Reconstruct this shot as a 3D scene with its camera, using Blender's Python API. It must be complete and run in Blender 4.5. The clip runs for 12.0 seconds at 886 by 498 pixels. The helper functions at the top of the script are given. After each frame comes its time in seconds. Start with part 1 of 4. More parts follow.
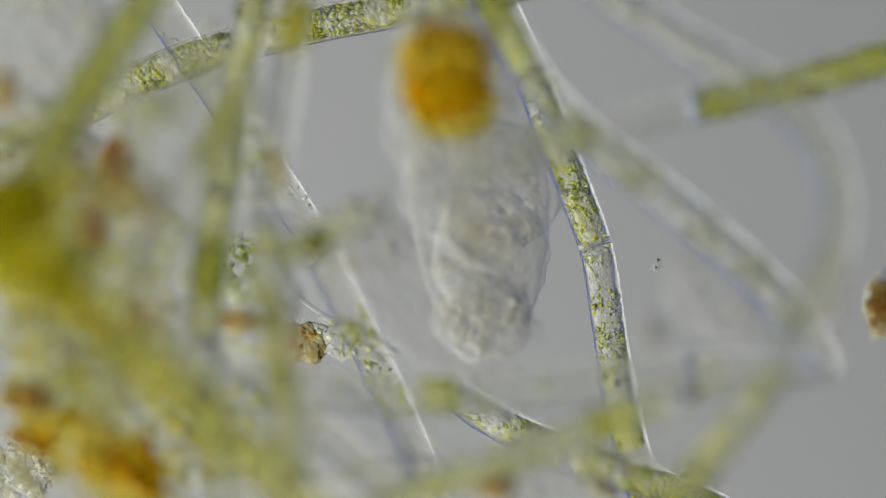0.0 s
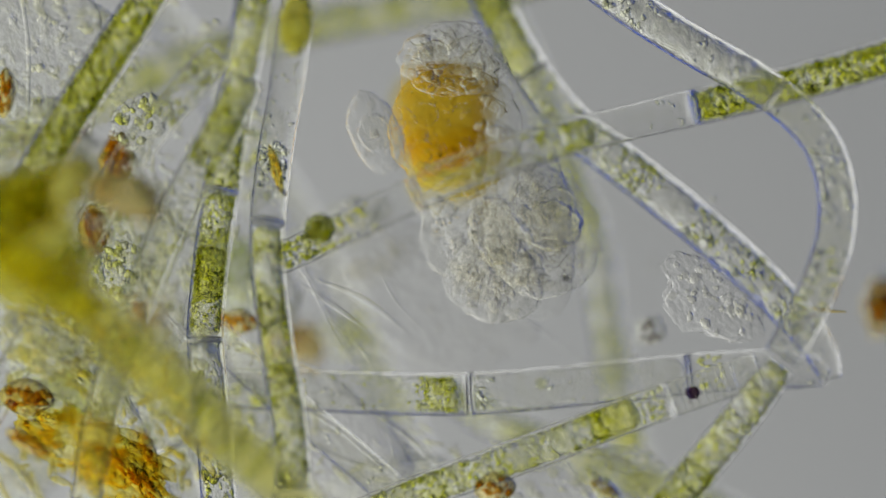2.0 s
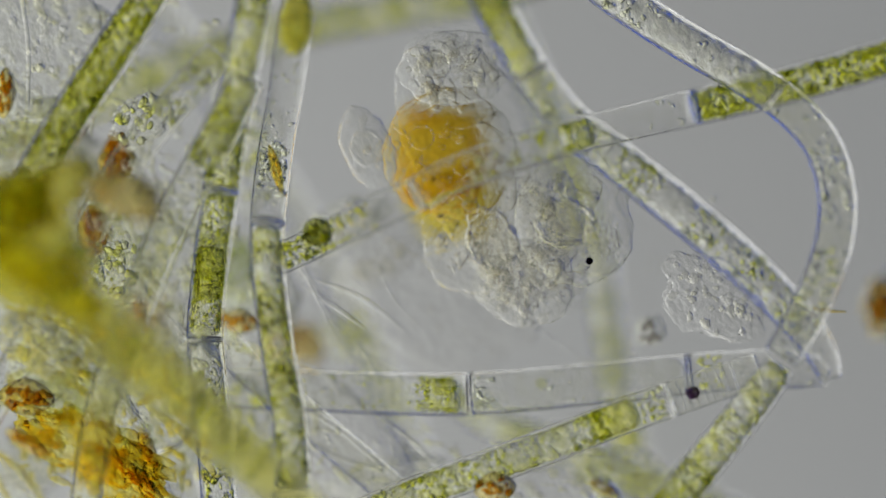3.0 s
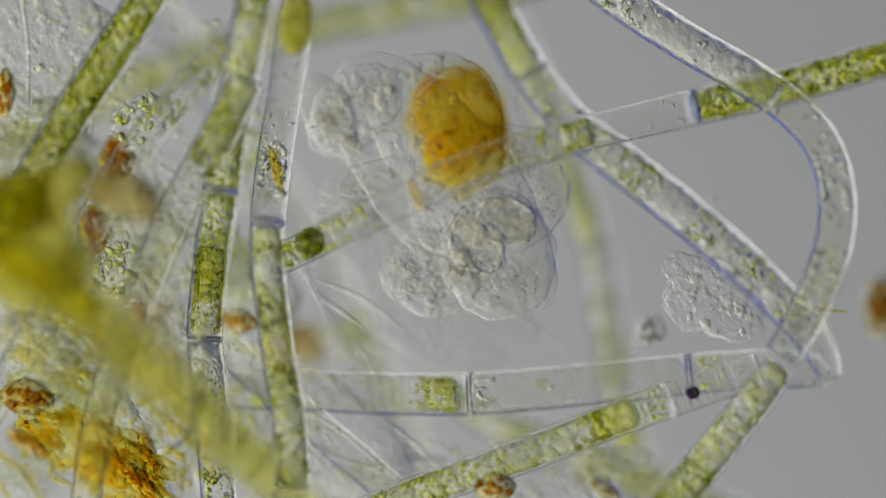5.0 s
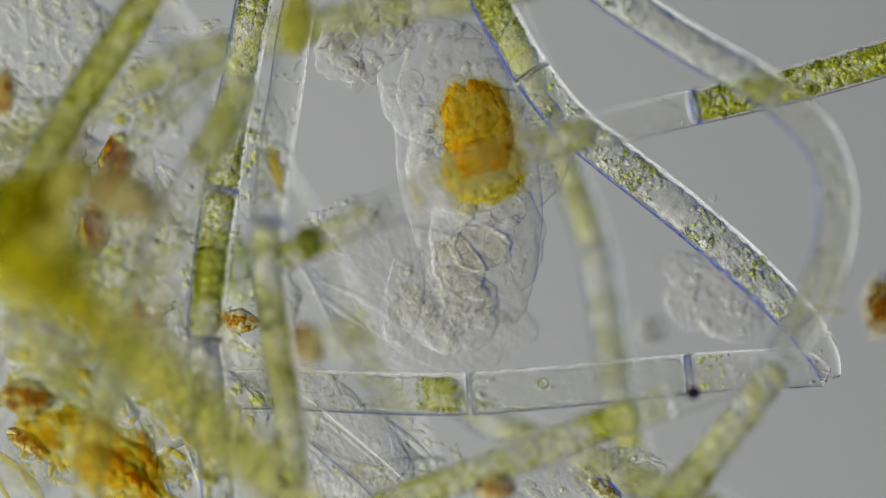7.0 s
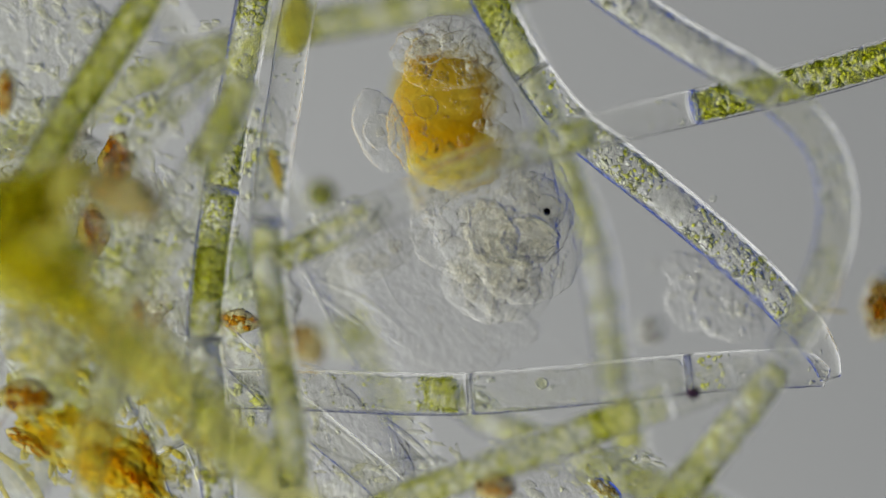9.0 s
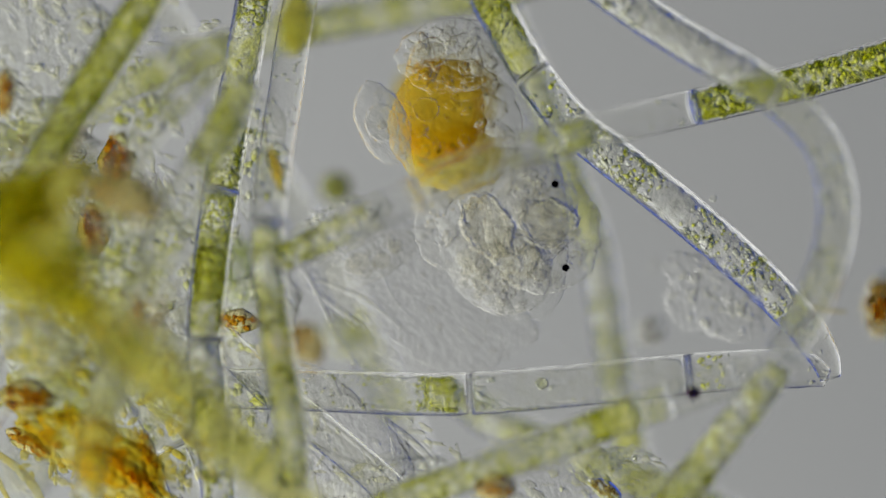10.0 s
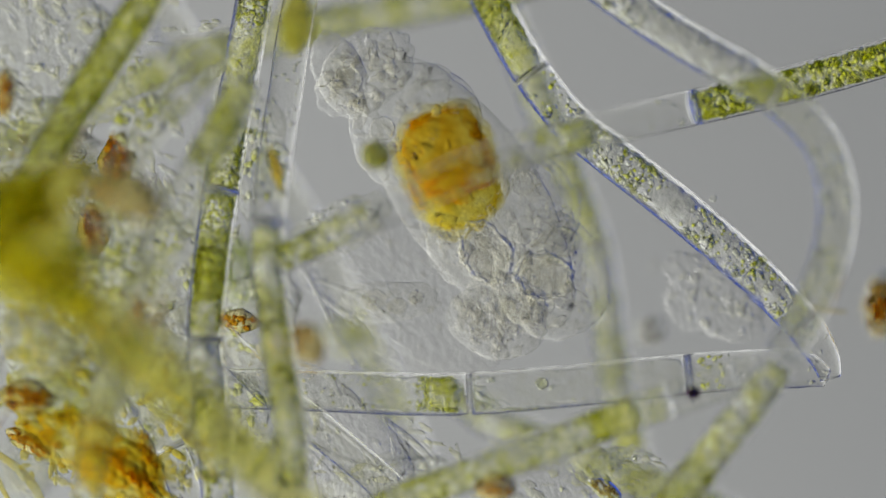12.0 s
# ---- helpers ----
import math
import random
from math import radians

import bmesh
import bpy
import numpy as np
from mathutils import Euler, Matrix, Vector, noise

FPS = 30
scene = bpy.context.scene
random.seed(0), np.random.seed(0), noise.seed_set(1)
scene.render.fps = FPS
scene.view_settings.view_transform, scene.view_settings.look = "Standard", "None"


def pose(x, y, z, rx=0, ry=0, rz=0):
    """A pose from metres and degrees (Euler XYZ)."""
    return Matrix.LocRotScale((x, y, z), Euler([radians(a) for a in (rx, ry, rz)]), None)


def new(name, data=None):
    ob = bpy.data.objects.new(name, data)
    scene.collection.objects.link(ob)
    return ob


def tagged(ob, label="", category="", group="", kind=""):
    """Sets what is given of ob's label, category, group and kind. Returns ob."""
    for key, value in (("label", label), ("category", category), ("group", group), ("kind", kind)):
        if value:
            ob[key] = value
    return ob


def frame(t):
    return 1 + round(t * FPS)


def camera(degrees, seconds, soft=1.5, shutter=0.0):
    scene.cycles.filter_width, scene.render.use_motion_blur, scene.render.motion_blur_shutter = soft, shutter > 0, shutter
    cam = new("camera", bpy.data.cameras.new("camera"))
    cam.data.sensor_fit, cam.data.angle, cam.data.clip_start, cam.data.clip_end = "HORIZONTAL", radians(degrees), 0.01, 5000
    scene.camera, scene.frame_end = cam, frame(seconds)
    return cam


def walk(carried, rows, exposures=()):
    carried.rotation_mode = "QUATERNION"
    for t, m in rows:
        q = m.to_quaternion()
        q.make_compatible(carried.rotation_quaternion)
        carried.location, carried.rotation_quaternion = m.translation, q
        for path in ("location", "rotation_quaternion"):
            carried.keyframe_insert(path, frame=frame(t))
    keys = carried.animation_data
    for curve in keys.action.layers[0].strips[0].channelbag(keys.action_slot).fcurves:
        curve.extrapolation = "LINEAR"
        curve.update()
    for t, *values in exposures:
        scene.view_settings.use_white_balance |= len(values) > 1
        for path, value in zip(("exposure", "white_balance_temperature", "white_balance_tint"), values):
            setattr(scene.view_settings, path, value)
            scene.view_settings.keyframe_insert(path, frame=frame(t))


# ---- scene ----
# A drop of pond water under a microscope, enlarged ten thousand times:
# one centimetre here stands for one micrometre of the specimen.
BIG = 10.0            # heights, reliefs and patterns below are given in tenths
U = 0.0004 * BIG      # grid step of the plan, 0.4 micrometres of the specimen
SPREAD = 1.25
REACH = 85.0 * BIG    # objective to its plane of focus


def level(z):
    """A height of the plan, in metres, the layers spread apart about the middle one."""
    return (0.066 + SPREAD * (z - 0.066)) * BIG


def at(x, y, z=0.0):
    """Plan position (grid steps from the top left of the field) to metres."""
    return Vector(((x - 784) * U, (441 - y) * U, level(z)))


# ---- camera: it hangs over the slide and is racked up and down to focus ----
cam = camera(math.degrees(2 * math.atan(784 * U / REACH)), 12.0, soft=1.25)
cam.data.dof.use_dof = True
cam.data.dof.focus_distance = REACH
cam.data.dof.aperture_fstop = 0.050
FOCUS = ((0.0, -0.021), (0.3, -0.006), (0.5, 0.006), (0.8, 0.032), (1.0, 0.050), (1.2, 0.062), (1.5, 0.080), (2.0, 0.094), (2.5, 0.096), (3.2, 0.096), (4.8, 0.094),
         (5.0, 0.096), (5.2, 0.108), (5.5, 0.128), (5.8, 0.124), (6.0, 0.112), (6.2, 0.092), (6.4, 0.072), (6.6, 0.066), (7.2, 0.065), (8.8, 0.068), (9.2, 0.066), (12.0, 0.066))
walk(cam, [(t, pose(0, 0, REACH + level(z))) for t, z in FOCUS])
scene.cycles.max_bounces = 48
scene.cycles.transmission_bounces = 48
scene.cycles.transparent_max_bounces = 32

# ---- light: the condenser's oblique cone from below the slide ----
world = bpy.data.worlds.new("illuminator")
scene.world = world
world.use_nodes = True


def build_world():
    tree = world.node_tree
    n, l = tree.nodes, tree.links
    n.clear()
    out = n.new("ShaderNodeOutputWorld")
    back = n.new("ShaderNodeBackground")
    coord = n.new("ShaderNodeTexCoord")
    dot = n.new("ShaderNodeVectorMath")
    dot.operation = "DOT_PRODUCT"
    dot.inputs[1].default_value = (0.88, 0.47, 0.0)
    rng = n.new("ShaderNodeMapRange")
    rng.inputs["From Min"].default_value, rng.inputs["From Max"].default_value = -0.5, 0.5
    ramp = n.new("ShaderNodeValToRGB")
    stops = ((0.0, (0.03, 0.14, 0.90)), (0.18, (0.03, 0.075, 0.46)), (0.32, (0.06, 0.066, 0.085)), (0.5, (0.326, 0.332, 0.324)), (0.66, (0.88, 0.89, 0.87)), (1.0, (1.14, 1.14, 1.10)))
    while len(ramp.color_ramp.elements) < len(stops):
        ramp.color_ramp.elements.new(0.5)
    for e, (p, c) in zip(ramp.color_ramp.elements, stops):
        e.position, e.color = p, (*c, 1)
    sep = n.new("ShaderNodeSeparateXYZ")
    edge = n.new("ShaderNodeMapRange")
    edge.interpolation_type = "SMOOTHSTEP"
    edge.inputs["From Min"].default_value, edge.inputs["From Max"].default_value = -0.90, -0.60
    room = n.new("ShaderNodeMix")
    room.data_type = "RGBA"
    room.inputs[7].default_value = (0.085, 0.09, 0.11, 1)   # the dim room outside the condenser's cone
    l.new(coord.outputs["Generated"], dot.inputs[0])
    l.new(dot.outputs["Value"], rng.inputs["Value"])
    l.new(rng.outputs["Result"], ramp.inputs["Fac"])
    l.new(coord.outputs["Generated"], sep.inputs[0])
    l.new(sep.outputs["Z"], edge.inputs["Value"])
    l.new(edge.outputs["Result"], room.inputs["Factor"])
    l.new(ramp.outputs["Color"], room.inputs[6])
    l.new(room.outputs[2], back.inputs["Color"])
    l.new(back.outputs["Background"], out.inputs["Surface"])



build_world()


# ---- materials: all living matter here is clear or stained, and shows by bending the light ----
def clear(name, one, two, ior=1.04, scale=60, bump=0.0, depth=0.001, rough=0.0, fine=0.0, patch=0.0, each=False):
    """A transparent tissue: two mingled tints, relief at two sizes (scale is in features per metre).
    patch: how far the second tint withdraws to larger patches; each: every loose piece has a tint of its own."""
    scale, depth = scale / BIG, depth * BIG
    mat = bpy.data.materials.new(name)
    mat.use_nodes = True
    n, l = mat.node_tree.nodes, mat.node_tree.links
    n.clear()
    out, sh = n.new("ShaderNodeOutputMaterial"), n.new("ShaderNodeBsdfGlass")
    sh.inputs["IOR"].default_value, sh.inputs["Roughness"].default_value = ior, rough
    coord, tex, mix = n.new("ShaderNodeTexCoord"), n.new("ShaderNodeTexNoise"), n.new("ShaderNodeMix")
    mix.data_type = "RGBA"
    tex.inputs["Scale"].default_value, tex.inputs["Detail"].default_value = scale, 4
    mix.inputs[6].default_value, mix.inputs[7].default_value = (*one, 1), (*two, 1)
    ramp = n.new("ShaderNodeMapRange")
    ramp.inputs["From Min"].default_value, ramp.inputs["From Max"].default_value = 0.38, 0.62
    l.new(coord.outputs["Object"], tex.inputs["Vector"])
    l.new(tex.outputs["Fac"], ramp.inputs["Value"])
    tint = ramp.outputs["Result"]
    if each:
        piece, curve = n.new("ShaderNodeNewGeometry"), n.new("ShaderNodeMath")
        curve.operation = "POWER"
        curve.inputs[1].default_value = 1.4
        l.new(piece.outputs["Random Per Island"], curve.inputs[0])
        tint = curve.outputs[0]
    if patch:
        wide, gate, both = n.new("ShaderNodeTexNoise"), n.new("ShaderNodeMapRange"), n.new("ShaderNodeMath")
        wide.inputs["Scale"].default_value, wide.inputs["Detail"].default_value = 4.0, 2
        gate.inputs["From Min"].default_value, gate.inputs["From Max"].default_value = 0.42, 0.58
        gate.inputs["To Min"].default_value = 1 - patch
        both.operation = "MULTIPLY"
        l.new(coord.outputs["Object"], wide.inputs["Vector"])
        l.new(wide.outputs["Fac"], gate.inputs["Value"])
        l.new(gate.outputs["Result"], both.inputs[0])
        l.new(tint, both.inputs[1])
        tint = both.outputs[0]
    l.new(tint, mix.inputs["Factor"])
    l.new(mix.outputs[2], sh.inputs["Color"])
    if bump or fine:
        small = n.new("ShaderNodeTexNoise")
        small.inputs["Scale"].default_value, small.inputs["Detail"].default_value = scale * 4.2, 3
        add = n.new("ShaderNodeMath")
        add.operation = "MULTIPLY_ADD"
        add.inputs[1].default_value = fine
        b = n.new("ShaderNodeBump")
        b.inputs["Strength"].default_value, b.inputs["Distance"].default_value = bump, depth
        l.new(coord.outputs["Object"], small.inputs["Vector"])
        l.new(small.outputs["Fac"], add.inputs[0])
        l.new(tex.outputs["Fac"], add.inputs[2])
        l.new(add.outputs[0], b.inputs["Height"])
        l.new(b.outputs["Normal"], sh.inputs["Normal"])
    l.new(sh.outputs["BSDF"], out.inputs["Surface"])
    return mat


WALL = clear("cell_wall", (0.997, 0.997, 0.995), (0.988, 0.988, 0.98), 1.15, 120, 0.25, 0.002, fine=0.3)
WALL_MID = clear("hook_cell_wall", (0.997, 0.997, 0.99), (0.988, 0.988, 0.97), 1.11, 120, 0.25, 0.002, fine=0.3)
WALL_FINE = clear("thin_cell_wall", (0.997, 0.997, 0.99), (0.988, 0.988, 0.97), 1.07, 120, 0.25, 0.002, fine=0.3)
WALL_GREEN = clear("green_cell_wall", (0.992, 0.992, 0.975), (0.982, 0.983, 0.93), 1.14, 120, 0.25, 0.002, fine=0.4, patch=0.6)
WALL_OLIVE = clear("olive_cell_wall", (0.998, 0.994, 0.92), (0.989, 0.981, 0.83), 1.03, 40, 0.4, 0.003, fine=0.4)
PLASM = clear("chloroplast", (0.997, 0.999, 0.90), (0.968, 0.975, 0.38), 1.08, 170, 1.0, 0.012, fine=0.5, patch=0.8)
VIVID = clear("bright_chloroplast", (0.99, 0.987, 0.76), (0.965, 0.968, 0.46), 1.09, 180, 1.0, 0.012, fine=0.5, patch=0.2)
PLASM_PALE = clear("pale_plasm", (0.998, 0.999, 0.965), (0.966, 0.971, 0.52), 1.075, 150, 1.0, 0.012, fine=0.4, patch=0.95)
CYTO = clear("clear_plasm", (0.998, 0.998, 0.99), (0.975, 0.977, 0.93), 1.05, 130, 1.0, 0.012, fine=0.5, patch=0.5)
PLASM_RICH = clear("rich_chloroplast", (0.997, 0.997, 0.92), (0.988, 0.988, 0.80), 1.018, 40, 0.5, 0.006, fine=0.6)
MURK = clear("murky_olive", (0.955, 0.94, 0.52), (0.84, 0.80, 0.28), 1.02, 60, 0.8, 0.006, fine=0.6)
MIST = clear("amber_fibre", (0.999, 0.985, 0.80), (0.985, 0.93, 0.58), 1.02, 90, 1.0, 0.006, fine=0.5)
CRUMB_DARK = clear("dark_green_crumb", (0.95, 0.97, 0.70), (0.76, 0.83, 0.34), 1.10, 160, 0.8, 0.005, fine=0.3, each=True)
GRAIN = clear("chloroplast_grain", (0.997, 0.999, 0.90), (0.958, 0.970, 0.36), 1.095, 200, 0.9, 0.004, fine=0.3, patch=0.5, each=True)
GRAIN_PALE = clear("pale_grain", (0.996, 0.996, 0.985), (0.945, 0.95, 0.86), 1.08, 200, 0.9, 0.004, fine=0.3, each=True)
FLESH = clear("animal_cuticle", (0.994, 0.993, 0.985), (0.983, 0.982, 0.968), 1.010, 140, 1.0, 0.012, fine=0.5)
ORGAN = clear("animal_organ", (0.99, 0.987, 0.97), (0.970, 0.966, 0.94), 1.03, 170, 1.0, 0.010, fine=0.4)
GRAIN_BODY = clear("body_granule", (0.997, 0.996, 0.989), (0.982, 0.979, 0.964), 1.0065, 120, 1.0, 0.012, fine=0.4, each=True)
SPECK = clear("body_speck", (0.997, 0.996, 0.99), (0.96, 0.955, 0.935), 1.03, 120, 1.0, 0.006, fine=0.3, each=True)
GRAIN_SOFT = clear("soft_body_granule", (0.997, 0.996, 0.989), (0.97, 0.966, 0.945), 1.008, 120, 1.0, 0.010, fine=0.4, each=True)
GUT = clear("gut_content", (0.985, 0.88, 0.42), (0.93, 0.745, 0.20), 1.012, 70, 1.0, 0.010, fine=0.35, patch=0.3)
GUT_RIM = clear("gut_margin", (0.998, 0.985, 0.89), (0.988, 0.957, 0.74), 1.003, 70, 1.0, 0.010, fine=0.35, patch=0.5)
GUT_OLD = clear("gut_content_olive", (0.99, 0.955, 0.60), (0.95, 0.87, 0.32), 1.012, 80, 1.0, 0.010, fine=0.35, patch=0.3)
EYE = clear("eye_pigment", (0.10, 0.09, 0.16), (0.04, 0.04, 0.08), 1.03, 300)
DIATOM = clear("diatom_shell", (0.98, 0.94, 0.76), (0.96, 0.89, 0.62), 1.12, 150, 1.0, 0.004, fine=0.5)
PLASTID = clear("brown_plastid", (0.96, 0.81, 0.38), (0.87, 0.64, 0.18), 1.07, 160, 1.0, 0.005, fine=0.5)
PLASTID_DARK = clear("dark_brown_plastid", (0.94, 0.80, 0.38), (0.83, 0.62, 0.20), 1.06, 160, 1.0, 0.005, fine=0.5)
SHELL_BROWN = clear("brown_shell", (0.97, 0.88, 0.52), (0.92, 0.78, 0.36), 1.09, 120, 1.0, 0.004, fine=0.5)
BROWN = clear("brown_detritus", (0.94, 0.89, 0.68), (0.84, 0.75, 0.46), 1.05, 90, 1.0, 0.006, fine=0.5)
ORANGE = clear("orange_detritus", (0.999, 0.982, 0.74), (0.965, 0.85, 0.36), 1.02, 75, 1.0, 0.008, fine=0.4)
SLIME = clear("slime", (0.999, 0.999, 0.985), (0.988, 0.99, 0.955), 1.025, 110, 1.0, 0.014, fine=0.4)
SHEET = clear("slime_sheet", (0.998, 0.997, 0.994), (0.985, 0.983, 0.975), 1.018, 60, 1.0, 0.02, fine=0.5)
DARK = clear("dark_spore", (0.35, 0.20, 0.32), (0.24, 0.12, 0.22), 1.05, 200)
SMUDGE_DARK = clear("dark_speck", (0.80, 0.78, 0.74), (0.60, 0.57, 0.53), 1.05, 100, 1.0, 0.006, fine=0.5, each=True)
ALGA = clear("swimming_alga", (0.95, 0.925, 0.50), (0.85, 0.81, 0.32), 1.04, 120, 0.6, 0.004, fine=0.4)
SWIM = clear("dark_green_alga", (0.76, 0.77, 0.52), (0.60, 0.62, 0.38), 1.05, 120, 0.6, 0.004, fine=0.4)
CRUMB = clear("crumb", (0.998, 0.998, 0.93), (0.955, 0.96, 0.60), 1.07, 120, 1.0, 0.006, fine=0.3, each=True)
MOTTLE = clear("slime_mottle", (0.999, 0.998, 0.988), (0.975, 0.973, 0.935), 1.020, 100, 1.0, 0.010, fine=0.3, each=True)
THREAD = clear("thread", (0.997, 0.997, 0.995), (0.985, 0.985, 0.975), 1.03, 200, 0.5, 0.002, fine=0.3)
FIBRE = clear("slime_fibre", (0.999, 0.999, 0.995), (0.99, 0.99, 0.98), 1.016, 150, 0.8, 0.004, fine=0.3)
STRAND = clear("slime_strand", (0.999, 0.999, 0.985), (0.97, 0.968, 0.88), 1.022, 120, 1.0, 0.010, fine=0.4, each=True)
STRAND_AMBER = clear("amber_strand", (0.999, 0.995, 0.88), (0.98, 0.92, 0.52), 1.022, 120, 1.0, 0.010, fine=0.4, each=True)
SEPTUM = clear("septum", (0.997, 0.997, 0.99), (0.985, 0.985, 0.97), 1.07, 120, 0.25, 0.002, fine=0.3)
FILM = clear("outer_film", (0.997, 0.997, 0.992), (0.988, 0.988, 0.980), 1.007, 140, 1.0, 0.014, fine=0.4)
FAINT = clear("faint_plasm", (0.999, 0.999, 0.99), (0.99, 0.992, 0.965), 1.009, 60, 1.0, 0.016, fine=0.4)
FLESH_SOFT = clear("soft_cuticle", (0.994, 0.993, 0.987), (0.980, 0.979, 0.966), 1.011, 140, 1.0, 0.011, fine=0.4)
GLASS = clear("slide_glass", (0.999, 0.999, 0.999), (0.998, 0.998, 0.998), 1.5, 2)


# ---- builders ----
def mesh_object(name, verts, faces, mat, parent=None, label=""):
    me = bpy.data.meshes.new(name)
    me.from_pydata([tuple(v) for v in verts], [], faces)
    me.materials.append(mat)
    me.polygons.foreach_set("use_smooth", [True] * len(me.polygons))
    me.update()
    ob = new(name, me)
    if parent is not None:
        ob.parent = parent
    if label:
        tagged(ob, label)
    return ob


def part(name, bm, mat, parent, label=""):
    """One bmesh as one part of a thing."""
    me = bpy.data.meshes.new(name)
    bm.to_mesh(me)
    bm.free()
    me.materials.append(mat)
    me.polygons.foreach_set("use_smooth", [True] * len(me.polygons))
    ob = new(name, me)
    ob.parent = parent
    if label:
        tagged(ob, label)
    return ob


def ball(level=2):
    bm = bmesh.new()
    bmesh.ops.create_icosphere(bm, subdivisions=level, radius=1.0)
    v = np.array([p.co for p in bm.verts])
    f = [[p.index for p in q.verts] for q in bm.faces]
    bm.free()
    return v, f


BALLS = {k: ball(k) for k in (1, 2, 3, 4, 5)}


def lumps(count, level):
    """Uneven little bodies, the stock from which granules are drawn."""
    bv, bf = BALLS[level]
    made = []
    for k in range(count):
        off = Vector((k * 5.1, k * 2.3, 1.7))
        made.append((np.array([p * (1 + 0.7 * noise.noise(Vector(p) * 1.5 + off) + 0.25 * noise.noise(Vector(p) * 3.1 - off)) for p in bv]), bf))
    return made


LUMPS, CRUMBS = lumps(9, 2), lumps(12, 1)


def curve_points(ctrl, step=6.0):
    """Smooth line through (x, y, z, width) in grid steps and metres, evenly spaced along its length."""
    c = np.array(ctrl, float)
    p = np.vstack([2 * c[0] - c[1], c, 2 * c[-1] - c[-2]])
    fine = []
    for i in range(1, len(p) - 2):
        for u in np.linspace(0, 1, 40, endpoint=False):
            a, b, d, e = p[i - 1], p[i], p[i + 1], p[i + 2]
            fine.append(0.5 * (2 * b + (d - a) * u + (2 * a - 5 * b + 4 * d - e) * u * u + (3 * b - a - 3 * d + e) * u ** 3))
    fine.append(p[-2])
    fine = np.array(fine)
    s = np.concatenate([[0], np.cumsum(np.hypot(*(np.diff(fine[:, :2], axis=0).T)))])
    m = max(3, int(s[-1] / step))
    t = np.linspace(0, s[-1], m)
    return np.stack([np.interp(t, s, fine[:, k]) for k in range(4)], 1), t


def ring_frame(line, i):
    """Centre, side and up vectors and radius of a filament at sample i."""
    a, b = line[max(i - 1, 0)], line[min(i + 1, len(line) - 1)]
    d = at(b[0], b[1], b[2]) - at(a[0], a[1], a[2])
    d.normalize()
    side = Vector((-d.y, d.x, 0)).normalized()
    return at(*line[i][:3]), d, side, side.cross(d) * -1, line[i][3] / 2 * U


def tube(line, square=2.7, ring=28, shrink=1.0, cap=4.0, soft=False, seed=0):
    """A closed cell: a tube along line whose cross-section is a rounded, slightly flattened circle."""
    verts, faces = [], []
    angles = np.linspace(0, 2 * math.pi, ring, endpoint=False)
    ca, sa = np.cos(angles), np.sin(angles)
    e = 2 / square
    px, py = np.sign(ca) * abs(ca) ** e, np.sign(sa) * abs(sa) ** e
    rows = []
    n = len(line)
    for i in range(n):
        rows.append((i, 0.0, 1.0))
    # rounded shoulders at both ends
    head = [(0, -cap * U * s, q) for s, q in ((1.0, 0.80), (0.85, 0.92), (0.45, 0.985))]
    tail = [(n - 1, cap * U * s, q) for s, q in ((0.45, 0.985), (0.85, 0.92), (1.0, 0.80))]
    if soft:   # rounded off, with an uneven girth
        ends = ((1.0, 0.08), (0.97, 0.3), (0.88, 0.52), (0.68, 0.76), (0.38, 0.93))
        head = [(0, -cap * U * s, q) for s, q in ends]
        tail = [(n - 1, cap * U * s, q) for s, q in reversed(ends)]
    for i, off, q in head + rows + tail:
        o, d, side, up, r = ring_frame(line, i)
        o = o + d * (off if (off or i) else 0)
        for x, y in zip(px, py):
            g = 1 + 0.16 * noise.noise(Vector((i * 0.45 + seed * 9.7, x * 1.4, y * 1.4))) if soft else 1.0
            verts.append(o + (side * x + up * y) * (r * q * shrink * g))
    m = len(head + rows + tail)
    for k in range(m - 1):
        for j in range(ring):
            a, b = k * ring + j, k * ring + (j + 1) % ring
            faces.append((a, b, b + ring, a + ring))
    faces.append(tuple(reversed(range(ring))))
    faces.append(tuple(range((m - 1) * ring, m * ring)))
    return verts, faces


def hollow(outer, inner):
    """A wall of real thickness: the outer skin and, turned inside out, the inner one."""
    k = len(outer[0])
    return outer[0] + inner[0], list(outer[1]) + [tuple(k + i for i in reversed(f)) for f in inner[1]]


def grains(rng, line, count, size, level=2, low=0.55, high=0.88, flat=0.75, drift=True):
    """Many small bodies pressed against the inside of a cell."""
    verts, faces = [], []
    for _ in range(count):
        bv, bf = rng.choice(CRUMBS)
        for _ in range(5 if drift else 1):   # they gather in drifts and leave gaps
            i = rng.randrange(len(line))
            if noise.noise(Vector((line[i][0] / 48, line[i][1] / 48, 3.7))) > rng.uniform(-0.42, 0.20):
                break
        o, d, side, up, r = ring_frame(line, i)
        a, q = rng.uniform(-0.35, math.pi + 0.35), rng.uniform(low ** 2, high ** 2) ** 0.5
        s = rng.uniform(*size) * U
        q = min(q, 0.92 - 1.4 * s / r)
        c = o + (side * math.cos(a) + up * math.sin(a)) * (r * max(q, 0)) + d * rng.uniform(-3, 3) * U
        turn = Euler([rng.uniform(0, 6.28) for _ in range(3)]).to_matrix()
        st = Matrix.Diagonal((s * rng.uniform(0.8, 1.9), s * rng.uniform(0.6, 1.1), s * flat))
        m = np.array(turn @ st)
        k = len(verts)
        verts.extend((bv @ m.T + np.array(c)).tolist())
        faces.extend([[k + j for j in f] for f in bf])
    return verts, faces


